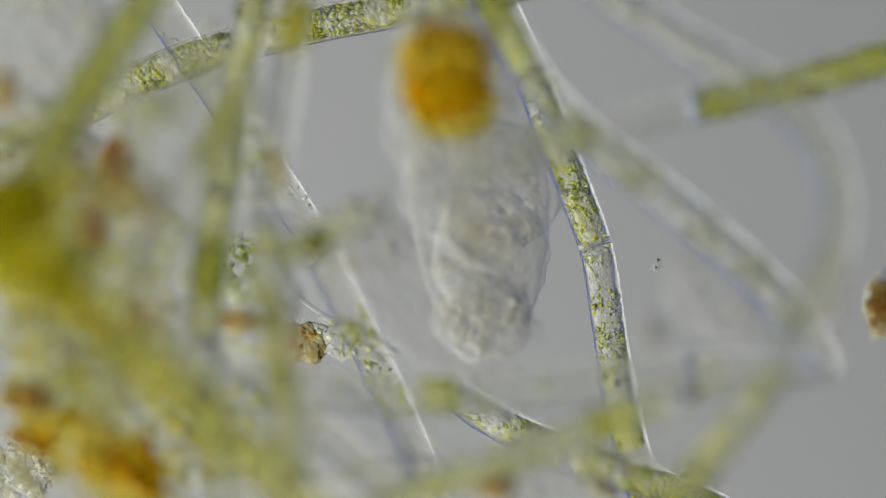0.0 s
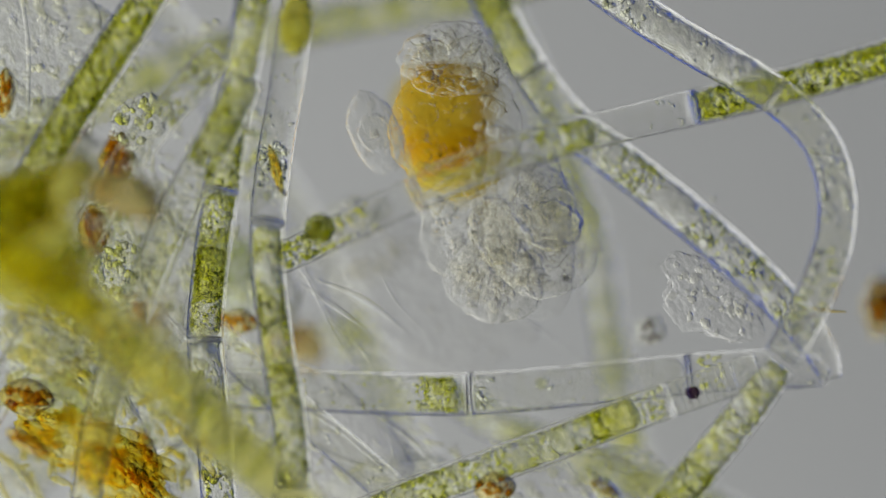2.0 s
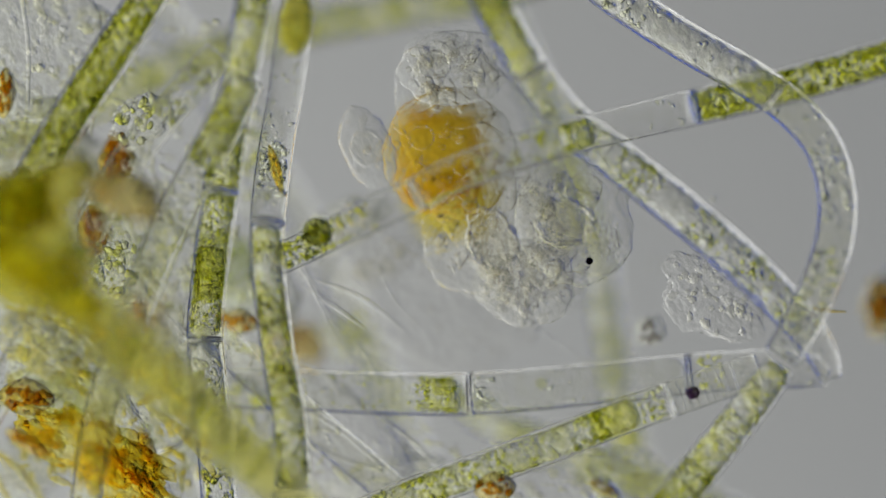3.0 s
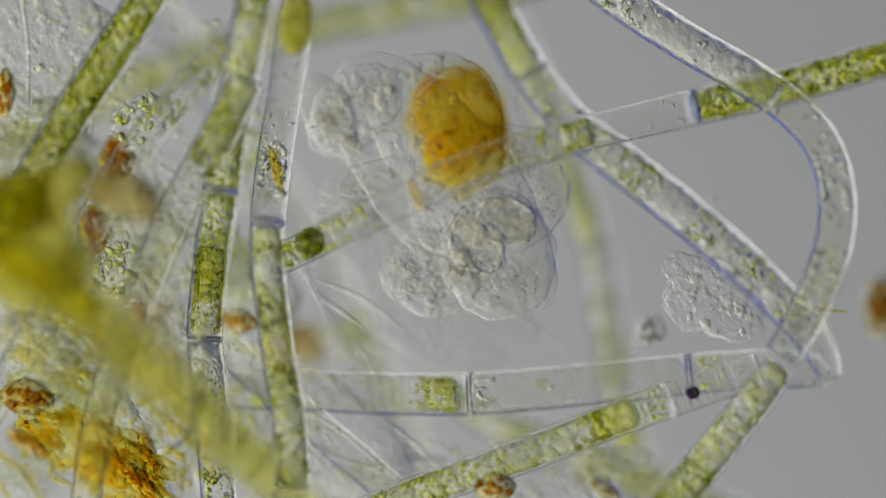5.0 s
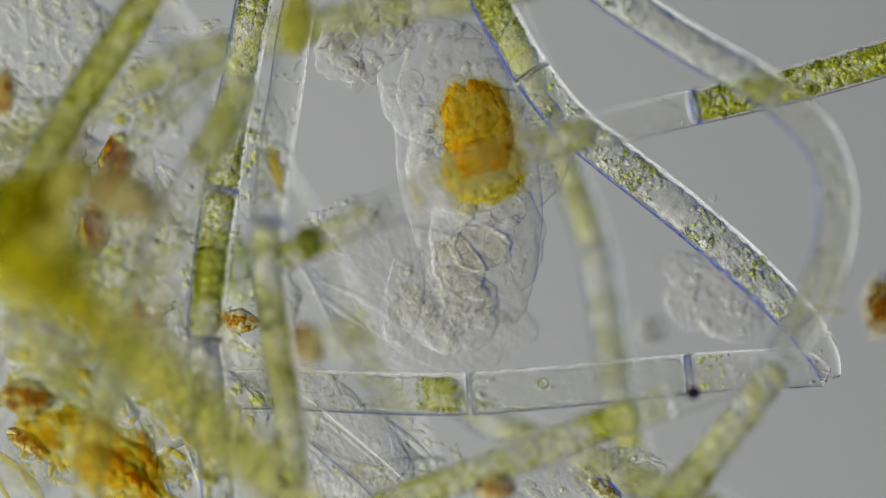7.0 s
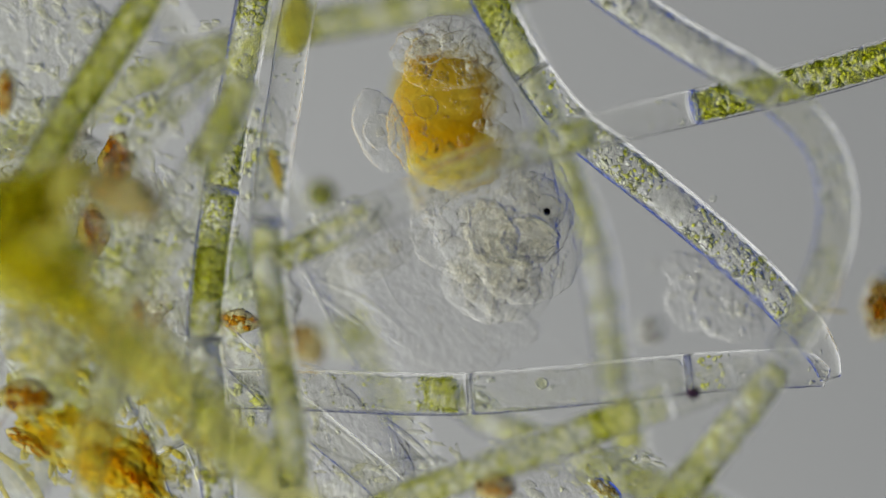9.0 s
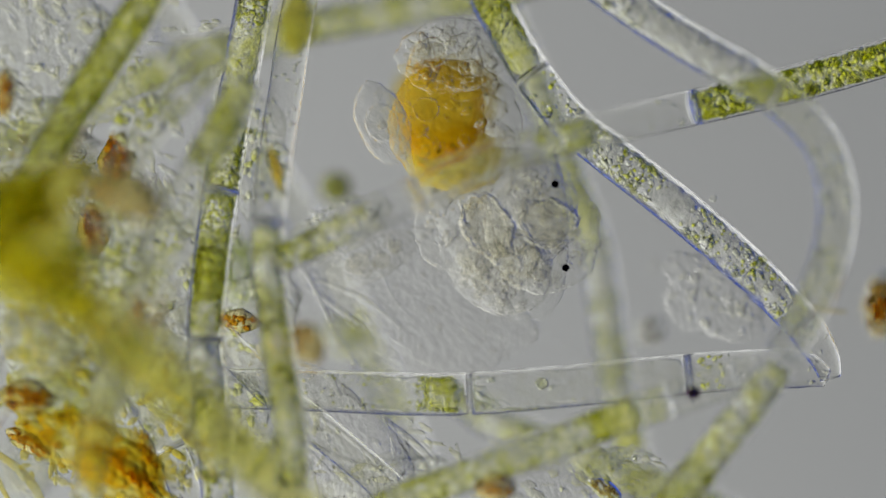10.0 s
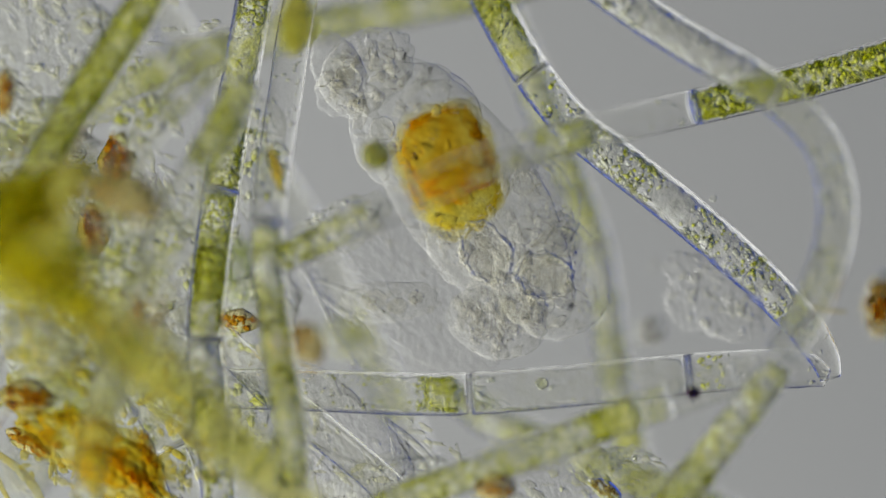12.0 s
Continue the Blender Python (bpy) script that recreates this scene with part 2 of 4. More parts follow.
def cross_wall(root, line, i, mat, half=2.2):
    """The lens-shaped wall between two cells."""
    o, d, side, up, r = ring_frame(line, i)
    bv, bf = BALLS[3]
    verts = [o + d * (p[0] * half * U) + (side * p[1] + up * p[2]) * (r * 0.99) for p in bv]
    return mesh_object("cross_wall", verts, bf, mat, root)


def filament(label, ctrl, septa=(), fills=(), wall=None, seed=1, square=2.3, thin=0.935, septum=None, group="algal filaments"):
    """A thread of cells. septa: plan points of the cross walls. fills: for each cell the plasm and its grains."""
    rng = random.Random(seed)
    line, s = curve_points(ctrl)
    cuts = [0]
    for x, y in septa:
        cuts.append(int(np.argmin((line[:, 0] - x) ** 2 + (line[:, 1] - y) ** 2)))
    cuts = sorted(set(cuts + [len(line) - 1]))
    root = new("algal_filament")
    tagged(root, label, "alga", group)
    for c, (i, j) in enumerate(zip(cuts, cuts[1:])):
        if i:
            cross_wall(root, line, i, septum or SEPTUM)
        a, b = (i + 1 if i else i), (j - 1 if j < len(line) - 1 else j)
        seg = line[a:b + 1]
        if len(seg) < 3:
            continue
        fill = fills[c] if c < len(fills) else None
        v, f = hollow(tube(seg, square), tube(seg, square, 28, thin, 1.5))
        cell = mesh_object("cell", v, f, (fill or {}).get("wall", wall or WALL), root)
        if not fill:
            continue
        for u0, u1, mat in fill.get("plasm", ()):
            sub = seg[max(2, int(u0 * len(seg))):max(int(u1 * len(seg)), int(u0 * len(seg)) + 6) - (2 if u1 > 0.97 else 0)]
            if len(sub) >= 3:
                v, f = tube(sub, 2.3, 22, 0.80, 14.0, True, seed + c)
                mesh_object("chloroplast", v, f, mat, cell)
        for u0, u1, per, size, mat in fill.get("grains", ()):
            sub = seg[int(u0 * len(seg)):max(int(u1 * len(seg)), int(u0 * len(seg)) + 3)]
            count = max(1, int(per * len(sub) * 6 / 100))
            v, f = grains(rng, sub, count, size, drift=per < 200)
            tagged(mesh_object("granulation", v, f, mat, cell), kind="stuff")
    return root


def blob(name, size, mat, parent, label="", rough=0.0, freq=2.0, seed=0, level=4, folds=0.0, skin=0.0, ruffle=0.0, boxy=2.0):
    """A soft rounded body; size: half axes in grid steps; rough: uneven swellings; folds: rings round its long axis;
    skin: wall thickness as a share of its size, for a hollow body; ruffle: small wrinkles; boxy: above 2, squarer than round."""
    bv, bf = BALLS[level]

    def surface(seed, scale):
        verts = []
        off = Vector((seed * 7.3, seed * 3.1, seed * 1.7))
        for p in bv:
            v = Vector(p)
            k = 1 + rough * noise.noise(v * freq + off) + rough * 0.5 * noise.noise(v * freq * 2.3 - off)
            if ruffle:
                k += ruffle * (noise.noise(v * 7.0 + off) + 0.8 * noise.noise(v * 13.0 - off))
            if boxy > 2:
                k /= (abs(v.x) ** boxy + abs(v.y) ** boxy + abs(v.z) ** boxy) ** (1 / boxy)
            k *= scale * (1 + folds * math.sin(v.y * 15 + 2 * noise.noise(v * 1.5 + off)))
            verts.append((v.x * k * size[0] * U, v.y * k * size[1] * U, v.z * k * size[2] * U))
        return verts, bf
    v, f = surface(seed, 1.0)
    if skin:
        v, f = hollow((v, f), surface(seed, 1 - skin))
    return mesh_object(name, v, f, mat, parent, label)



def scatter(rng, half, count, size, level=2, inner=0.2, outer=0.92, flat=0.8, stretch=1.0):
    """Small bodies strewn through an ellipsoid, in its own space; stretch: how drawn out they are."""
    verts, faces = [], []
    for _ in range(count):
        bv, bf = rng.choice(LUMPS)
        v = Vector([rng.gauss(0, 1) for _ in range(3)]).normalized() * rng.uniform(inner ** 3, outer ** 3) ** (1 / 3)
        s = rng.uniform(*size) * U
        c = np.array([v[k] * half[k] * U for k in range(3)])
        turn = Euler([rng.uniform(0, 6.28) for _ in range(3)]).to_matrix()
        m = np.array(turn @ Matrix.Diagonal((s * rng.uniform(0.8, 1.7) * stretch, s * rng.uniform(0.7, 1.2), s * flat)))
        k = len(verts)
        verts.extend((bv @ m.T + c).tolist())
        faces.extend([[k + j for j in f] for f in bf])
    return verts, faces


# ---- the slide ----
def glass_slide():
    """A thick slide; a slight dome is added to its upper face to shade the field towards the upper right."""
    nx, ny, radius = 68, 48, SHADING_DOME
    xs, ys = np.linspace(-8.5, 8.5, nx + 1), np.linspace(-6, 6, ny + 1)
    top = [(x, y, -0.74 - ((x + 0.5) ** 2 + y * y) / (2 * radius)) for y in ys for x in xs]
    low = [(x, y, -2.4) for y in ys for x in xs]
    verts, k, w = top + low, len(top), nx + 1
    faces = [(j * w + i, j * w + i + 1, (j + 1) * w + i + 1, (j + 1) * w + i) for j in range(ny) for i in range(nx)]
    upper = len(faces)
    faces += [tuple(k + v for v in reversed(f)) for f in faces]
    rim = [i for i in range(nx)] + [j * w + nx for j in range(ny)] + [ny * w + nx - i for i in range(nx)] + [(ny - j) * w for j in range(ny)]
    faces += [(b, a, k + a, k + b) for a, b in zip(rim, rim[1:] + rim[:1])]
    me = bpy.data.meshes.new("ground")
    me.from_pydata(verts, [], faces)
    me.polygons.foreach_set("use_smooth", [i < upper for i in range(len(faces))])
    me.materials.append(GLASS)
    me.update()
    tagged(new("ground", me), "thick clear glass slide, face domed to shade the field", "slide", kind="structure")


SHADING_DOME = 50.0   # radius of the curve put into the face to shade the field, metres
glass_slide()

DENSE = lambda a=0.0, b=1.0: {"plasm": ((a, b, PLASM),), "grains": ((a, b, 210, (3.2, 7.4), GRAIN),)}
SOME = lambda a=0.0, b=1.0: {"plasm": ((a, b, PLASM_PALE),), "grains": ((a, b, 150, (2.2, 5.2), GRAIN), (a, b, 70, (2.4, 6), GRAIN_PALE))}
FEW = lambda a=0.0, b=1.0: {"grains": ((a, b, 14, (2, 5), GRAIN_PALE),)}


def filaments():
    # lowest layer
    filament("green filament of short cells with grainy chloroplasts, lying lowest",
             [(850, -60, -.020, 64), (885, 10, -.020, 64), (930, 110, -.021, 66), (975, 225, -.022, 66), (1015, 330, -.022, 64), (1055, 440, -.022, 62), (1075, 560, -.022, 62), (1090, 660, -.021, 62), (1110, 760, -.019, 64), (1135, 850, -.018, 64), (1160, 940, -.016, 64)],
             [(1055, 433)], [{"plasm": ((0, 1, PLASM_PALE),), "grains": ((0, 1, 70, (2.5, 5.5), GRAIN), (0, 1, 70, (2.5, 5.5), GRAIN_PALE))}, {"plasm": ((0, 0.57, CYTO), (0.6, 0.7, VIVID)), "grains": ((0, 0.6, 70, (2.5, 5.5), GRAIN), (0, 0.6, 70, (2.5, 5.5), GRAIN_PALE), (0.6, 1, 50, (2.5, 5.5), GRAIN), (0.58, 0.7, 40, (3, 6), GRAIN))}], WALL_FINE, 11)
    filament("grainy green filament crossing at the top",
             [(-60, 290, -.016, 66), (60, 235, -.018, 66), (200, 165, -.020, 68), (300, 118, -.021, 68), (400, 85, -.021, 68), (550, 45, -.020, 68), (700, 18, -.020, 66), (860, -14, -.020, 66), (960, -40, .02, 66)],
             [(420, 80)], [SOME(), SOME()], WALL_GREEN, 12)
    filament("long clear filament running deep across the tangle",
             [(230, -70, -.018, 66), (275, 0, -.018, 66), (372, 145, -.020, 66), (450, 262, -.022, 66), (520, 365, -.023, 66), (577, 462, -.024, 66), (645, 600, -.024, 66), (700, 720, -.024, 66), (750, 840, -.023, 66), (790, 940, -.022, 66)],
             [(570, 452)], [FEW(), {"grains": ((0.2, 0.6, 60, (3, 6), GRAIN),)}], WALL_FINE, 13, thin=0.91)
    filament("pale green filament low at the bottom",
             [(800, 690, -.016, 60), (860, 735, -.018, 64), (960, 785, -.020, 66), (1080, 830, -.022, 66), (1200, 872, -.022, 66), (1320, 930, -.022, 66)],
             [(1010, 806)], [SOME(), SOME()], WALL_FINE, 14)
    # middle layer
    filament("clear straight filament with nearly empty box-like cells",
             [(395, 688, .070, 72), (540, 691, .072, 74), (700, 697, .075, 76), (830, 697, .077, 77), (1000, 684, .077, 76), (1210, 663, .075, 74), (1370, 653, .068, 72), (1425, 655, .068, 66), (1462, 668, .068, 36)],
             [(830, 697), (1215, 663)], [{"plasm": ((0.02, 0.82, FAINT), (0.86, 0.95, PLASM),), "grains": ((0.80, 0.97, 260, (2, 4.4), GRAIN), (0.3, 0.8, 16, (2, 4.4), GRAIN), (0.0, 1.0, 8, (2, 5), GRAIN_PALE))},
                                       {"plasm": ((0.02, 0.97, FAINT),), "grains": ((0.03, 0.12, 60, (3, 6), GRAIN_PALE), (0.1, 1, 4, (2, 4), GRAIN_PALE))}, {"grains": ((0.05, 0.25, 60, (3, 6), GRAIN), (0.2, 1, 10, (2, 5), GRAIN_PALE))}], None, 15)
    filament("bent filament with green granules along its cells",
             [(838, -60, .044, 70), (868, 0, .047, 70), (930, 112, .052, 70), (1005, 210, .057, 72), (1075, 270, .062, 74), (1140, 320, .066, 76), (1225, 388, .066, 76), (1325, 476, .066, 74), (1415, 568, .067, 68), (1455, 625, .068, 58), (1470, 668, .068, 40)],
             [(945, 132), (1418, 572)], [{"plasm": ((0, 1, PLASM),), "grains": ((0, 1, 90, (2.4, 5.5), GRAIN), (0, 1, 40, (3, 6), GRAIN_PALE))}, {"plasm": ((0.02, 0.30, FAINT), (0.30, 0.98, CYTO)), "grains": ((0, 1, 24, (2.5, 5.5), GRAIN), (0.3, 1, 24, (2.5, 6), GRAIN), (0.1, 1, 60, (3, 8), GRAIN_PALE), (0.12, 0.26, 80, (3, 7), GRAIN_PALE))}, FEW()], None, 16, thin=0.92, septum=THREAD)
    filament("upright filament with bright green chloroplasts",
             [(462, -60, .052, 66), (450, 0, .054, 66), (430, 110, .058, 66), (408, 230, .064, 66), (393, 335, .071, 66), (378, 430, .079, 66), (368, 520, .086, 66), (363, 600, .090, 66), (372, 700, .090, 66), (382, 800, .088, 66), (392, 940, .086, 66)],
             [(393, 338), (363, 602)], [SOME(), {"plasm": ((0.04, 0.38, PLASM_PALE), (0.42, 0.70, VIVID), (0.74, 0.96, PLASM_PALE)), "grains": ((0.03, 0.97, 260, (2.2, 5), GRAIN), (0.4, 0.72, 120, (2.4, 5.5), GRAIN))}, {"plasm": ((0, 1, CYTO),), "grains": ((0, 1, 50, (3, 7), GRAIN), (0, 1, 50, (3, 7), GRAIN_PALE))}], None, 17)
    # upper layer
    filament("long filament, half densely packed green and half empty",
             [(1700, 62, .068, 66), (1568, 103, .069, 68), (1400, 150, .071, 68), (1230, 190, .075, 66), (1140, 211, .092, 64), (1040, 235, .112, 64), (900, 275, .128, 66), (800, 312, .132, 66), (735, 345, .130, 64), (640, 388, .124, 60), (560, 428, .110, 58), (490, 462, .100, 56)],
             [(1226, 191), (733, 346)], [DENSE(), {"plasm": ((0.38, 0.44, PLASM_PALE),), "grains": ((0.37, 0.46, 90, (3, 6), GRAIN), (0.44, 0.8, 34, (3, 6), GRAIN), (0.05, 0.35, 14, (2, 4), GRAIN_PALE), (0.5, 1.0, 20, (2, 5), GRAIN_PALE))}, {"grains": ((0.3, 0.95, 100, (3, 6.5), GRAIN), (0.3, 0.95, 30, (3, 6.5), GRAIN_PALE))}], None, 18)
    hook = filament("clear hooked filament curving round to an open end",
             [(1010, -70, .084, 72), (1100, 0, .086, 72), (1212, 73, .092, 72), (1315, 132, .107, 72), (1395, 188, .111, 70), (1453, 252, .119, 70), (1479, 330, .122, 70), (1480, 400, .123, 70), (1464, 470, .125, 70), (1425, 560, .126, 70), (1385, 630, .126, 68)],
             [(1378, 165)], [{"plasm": ((0, 1, CYTO),), "grains": ((0, 1, 26, (3, 8), GRAIN_PALE),)}, {"plasm": ((0.02, 0.9, FAINT),), "grains": ((0, 1, 28, (3, 8), GRAIN_PALE), (0.6, 0.9, 20, (3, 6), GRAIN))}], WALL_MID, 19, thin=0.92)
    tipped = filament("green filament with one bright patch and an empty end cell",
             [(600, 930, .102, 64), (740, 872, .104, 64), (900, 815, .106, 66), (1000, 777, .108, 66), (1100, 738, .110, 66), (1185, 708, .112, 66), (1260, 682, .115, 64), (1340, 655, .114, 62)],
             [(1186, 708)], [{"plasm": ((0, 0.775, PLASM_PALE), (0.79, 0.895, VIVID)), "grains": ((0, 1, 60, (3, 6), GRAIN), (0.78, 0.9, 40, (3, 6), GRAIN))}, {"grains": ((0, 1, 10, (2, 4), GRAIN_PALE),)}], WALL_FINE, 20)
    filament("short pale green filament stub at the lower edge",
             [(1120, 980, .113, 74), (1190, 890, .113, 74), (1255, 808, .113, 74), (1330, 715, .113, 70), (1380, 648, .114, 60)],
             [], [SOME()], THREAD, 21)
    filament("densely green filament ending in a blunt tip",
             [(335, -120, .116, 72), (255, 5, .116, 72), (185, 112, .118, 74), (112, 225, .120, 74), (45, 340, .122, 72), (15, 395, .122, 70)],
             [], [DENSE()], None, 22)
    filament("clear upright filament, one cell empty and one green",
             [(540, -40, .064, 60), (520, 60, .066, 62), (506, 160, .075, 62), (486, 280, .096, 64), (474, 390, .111, 64), (474, 470, .115, 62), (490, 610, .119, 62), (508, 720, .121, 64), (517, 800, .121, 66), (518, 865, .119, 66), (512, 960, .119, 66)],
             [(474, 394), (518, 862)], [{"grains": ((0.3, 1, 16, (3, 6), GRAIN_PALE), (0.7, 0.9, 60, (4, 8), GRAIN_PALE))}, {"plasm": ((0, 1, PLASM_PALE),), "grains": ((0, 1, 90, (3, 6.5), GRAIN), (0, 1, 60, (3, 7), GRAIN_PALE))}, FEW()], None, 23)
    filament("pale filament with a rounded end cell",
             [(437, 142, .125, 66), (385, 240, .125, 68), (325, 350, .125, 68), (272, 465, .125, 66), (230, 570, .125, 64), (200, 660, .123, 64), (172, 770, .122, 64), (150, 930, .119, 64)],
             [(230, 570)], [{"plasm": ((0, 0.3, PLASM_PALE),), "grains": ((0, 0.4, 60, (4, 7), GRAIN), (0.3, 1, 34, (3, 6), GRAIN_PALE))}, {"plasm": ((0, 1, CYTO),), "grains": ((0, 1, 40, (2.5, 5.5), GRAIN), (0, 1, 40, (3, 6), GRAIN_PALE))}], WALL_FINE, 24)
    filament("short pale filament with scattered granules",
             [(385, 95, .122, 58), (330, 158, .123, 60), (265, 235, .125, 62), (205, 320, .125, 62), (150, 420, .125, 60)],
             [], [{"grains": ((0, 1, 40, (3, 6), GRAIN_PALE), (0, 0.4, 40, (3, 6), GRAIN))}], WALL_FINE, 25)
    filament("thick olive green filament lying over all others",
             [(-80, 380, .265, 100), (0, 440, .262, 100), (100, 508, .256, 98), (220, 605, .246, 96), (330, 706, .232, 94), (430, 800, .214, 92), (520, 890, .200, 90), (600, 980, .195, 90)],
             [], [{"plasm": ((0, 1, PLASM_RICH),), "grains": ((0, 1, 8, (6, 12), GRAIN),)}], WALL_OLIVE, 26)

    for root, (x0, y0), (x1, y1), z, width, count in ((hook, (1428, 552), (1388, 624), .126, 66, 6), (tipped, (1205, 700), (1300, 668), .115, 60, 8)):
        line, _ = curve_points([(x0, y0, z, width), ((x0 + x1) / 2, (y0 + y1) / 2, z, width), (x1, y1, z, width)], 4.0)
        for k in range(count):
            cross_wall(root, line, int((len(line) - 1) * k / (count - 1)), SEPTUM, 1.6 if k < count - 1 else 3.0)


filaments()

# ---- diatoms, detritus and slime among the threads ----
def diatom(label, x, y, z, half, turn, shell=None, plastid=None, seed=1, tip=1.6, count=11):
    """A boat-shaped glassy shell with brown plastids inside."""
    root = new("diatom")
    root.matrix_basis = Matrix.Translation(at(x, y, z)) @ pose(0, 0, 0, 0, 0, turn)
    tagged(root, label, "diatom", "diatoms")
    bv, bf = BALLS[4]
    verts = []
    for p in bv:
        w = max(0.0, 1 - abs(p[0]) ** tip) ** 0.62 if abs(p[0]) < 1 else 0.0
        flat = math.hypot(p[1], p[2]) or 1.0
        verts.append((p[0] * half[0] * U, p[1] / flat * w * half[1] * U, p[2] / flat * w * half[1] * 0.7 * U))
    mesh_object("shell", verts, bf, shell or DIATOM, root)
    rng = random.Random(seed)
    for k in range(count):
        pl = blob("plastid", (half[0] * rng.uniform(0.12, 0.26), half[1] * rng.uniform(0.12, 0.24), half[1] * 0.25), plastid or PLASTID, root, "", 0.7, 2.0, seed + k, 3)
        pl.location = (half[0] * (-0.62 + 1.24 / (count - 1) * k + rng.uniform(-0.05, 0.05)) * U, (-1) ** k * half[1] * rng.uniform(0.1, 0.46) * U, 0)
    v, f = scatter(rng, (half[0] * 0.8, half[1] * 0.75, half[1] * 0.5), 14, (half[1] * 0.08, half[1] * 0.17), 1)
    tagged(mesh_object("oil_droplet_mass", v, f, plastid or PLASTID, root), kind="stuff")
    return root


def clump(name, label, category, x, y, z, half, mat, turn=0, rough=0.3, freq=2.0, seed=1, drops=0, size=(2, 5), drop_mat=None, level=4):
    """A shapeless lump with small bodies in it."""
    root = new(name)
    root.matrix_basis = Matrix.Translation(at(x, y, z)) @ pose(0, 0, 0, 0, 0, turn)
    tagged(root, label, category)
    blob("mass", half, mat, root, "", rough, freq, seed, level)
    if drops:
        v, f = scatter(random.Random(seed), half, drops, size)
        tagged(mesh_object("granulation", v, f, drop_mat or GRAIN_PALE, root), kind="stuff")
    return root


def small_life():
    diatom("broad orange-brown diatom lying flat", 47, 703, .094, (50, 34), -6, seed=1)
    diatom("small orange diatom beside a green filament", 425, 568, .062, (38, 23), -8, seed=2, tip=1.25, count=5)
    diatom("dark brown pointed diatom standing upright", 207, 288, .064, (54, 36), 82, SHELL_BROWN, PLASTID_DARK, seed=3, tip=1.2, count=15)
    diatom("dark brown diatom leaning on a filament", 165, 406, .064, (50, 32), 100, SHELL_BROWN, PLASTID_DARK, seed=4, count=13)
    diatom("half-moon orange diatom with red-brown rim", 52, 783, .062, (48, 20), -28, seed=5)
    diatom("small orange diatom half hidden by a thick filament", 246, 556, .072, (34, 15), 105, seed=6)
    diatom("long red-brown diatom in orange detritus", 240, 846, .084, (70, 20), -42, seed=7, tip=1.2, count=6)
    diatom("slim orange diatom in the detritus", 262, 800, .082, (44, 15), -72, seed=8, count=5)
    diatom("orange and green diatom at the lower edge", 876, 864, .111, (38, 30), 10, DIATOM, seed=9, count=6)
    diatom("clear lens-shaped diatom with dark rim", 1070, 866, .062, (34, 17), -28, WALL, BROWN, seed=10)
    diatom("small orange diatom out in the open water", 1559, 546, .062, (26, 18), 80, seed=11)
    diatom("brown diatom at the edge of the slime", 8, 165, .111, (46, 20), 86, seed=12)
    diatom("thin orange diatom clinging to a clear filament", 488, 300, .105, (46, 11), 105, ORANGE, ORANGE, seed=13, tip=1.1)
    clump("detritus", "orange-brown shapeless detritus among pale filaments", "detritus", 165, 790, .092, (125, 46, 20), ORANGE, -22, 0.6, 2.8, 21, 16, (4, 9), ORANGE)
    clump("detritus", "orange detritus flake under a long diatom", "detritus", 215, 850, .090, (76, 48, 18), ORANGE, -45, 0.6, 2.8, 22, 12, (4, 9), ORANGE)
    clump("detritus", "olive brown lump high over the slide", "detritus", 56, 492, .200, (125, 52, 34), MURK, -20, 0.4, 2.0, 23)
    clump("detritus", "brownish green lump high over the slide", "detritus", 10, 370, .190, (80, 60, 100), MURK, 20, 0.4, 2.0, 24)
    clump("detritus", "brown fuzzy lump between filaments", "detritus", 225, 350, .190, (66, 36, 100), BROWN, -20, 0.4, 2.0, 25)
    clump("detritus", "olive brown lump hanging over a green filament", "detritus", 95, 340, .215, (80, 40, 80), MURK, 40, 0.4, 2.0, 61)
    clump("detritus", "dark olive lump high over the tangle", "detritus", 45, 425, .205, (115, 66, 40), MURK, -35, 0.4, 2.0, 62)
    clump("slime", "dark green grainy slime lying deep", "slime", 150, 455, -.022, (60, 34, 20), SLIME, 20, 0.4, 2.2, 71, 150, (3, 8), CRUMB_DARK)
    clump("slime", "olive grainy slime lying deep", "slime", 200, 345, -.020, (44, 46, 20), SLIME, 30, 0.4, 2.2, 72, 130, (3, 8), CRUMB_DARK)
    clump("slime", "brown-green grainy slime lying deep", "slime", 255, 560, -.022, (60, 60, 20), SLIME, 30, 0.4, 2.2, 73, 130, (3, 7), BROWN)
    clump("slime", "green grainy slime lying deep", "slime", 425, 480, -.022, (46, 70, 20), SLIME, 20, 0.4, 2.2, 74, 110, (3, 7), CRUMB_DARK)
    clump("slime", "yellow-green grainy slime lying deep", "slime", 110, 700, -.022, (100, 60, 20), SLIME, -15, 0.4, 2.2, 75, 200, (3, 7), CRUMB)
    clump("detritus", "brown crumb lying deep", "detritus", 530, 605, -.018, (46, 32, 20), BROWN, -20, 0.4, 2.0, 26, 12, (3, 6), PLASTID)
    clump("detritus", "dark green crumbs lying deep", "detritus", 620, 600, -.020, (70, 34, 22), SLIME, -20, 0.5, 2.4, 27, 60, (3, 7), CRUMB)
    clump("detritus", "grey cluster of small dark specks", "detritus", 1150, 586, .132, (26, 24, 18), SLIME, 0, 0.4, 2.0, 28, 16, (3, 6), SMUDGE_DARK)
    clump("detritus", "brown grainy crumb in open water", "detritus", 1560, 540, .012, (30, 58, 140), SLIME, 0, 0.3, 2.0, 29, 170, (3, 7), BROWN)
    clump("slime", "clear slime with granules beside a bent filament", "slime", 1262, 528, .090, (98, 66, 24), SHEET, -35, 0.28, 1.8, 31, 45, (4, 10), MOTTLE)
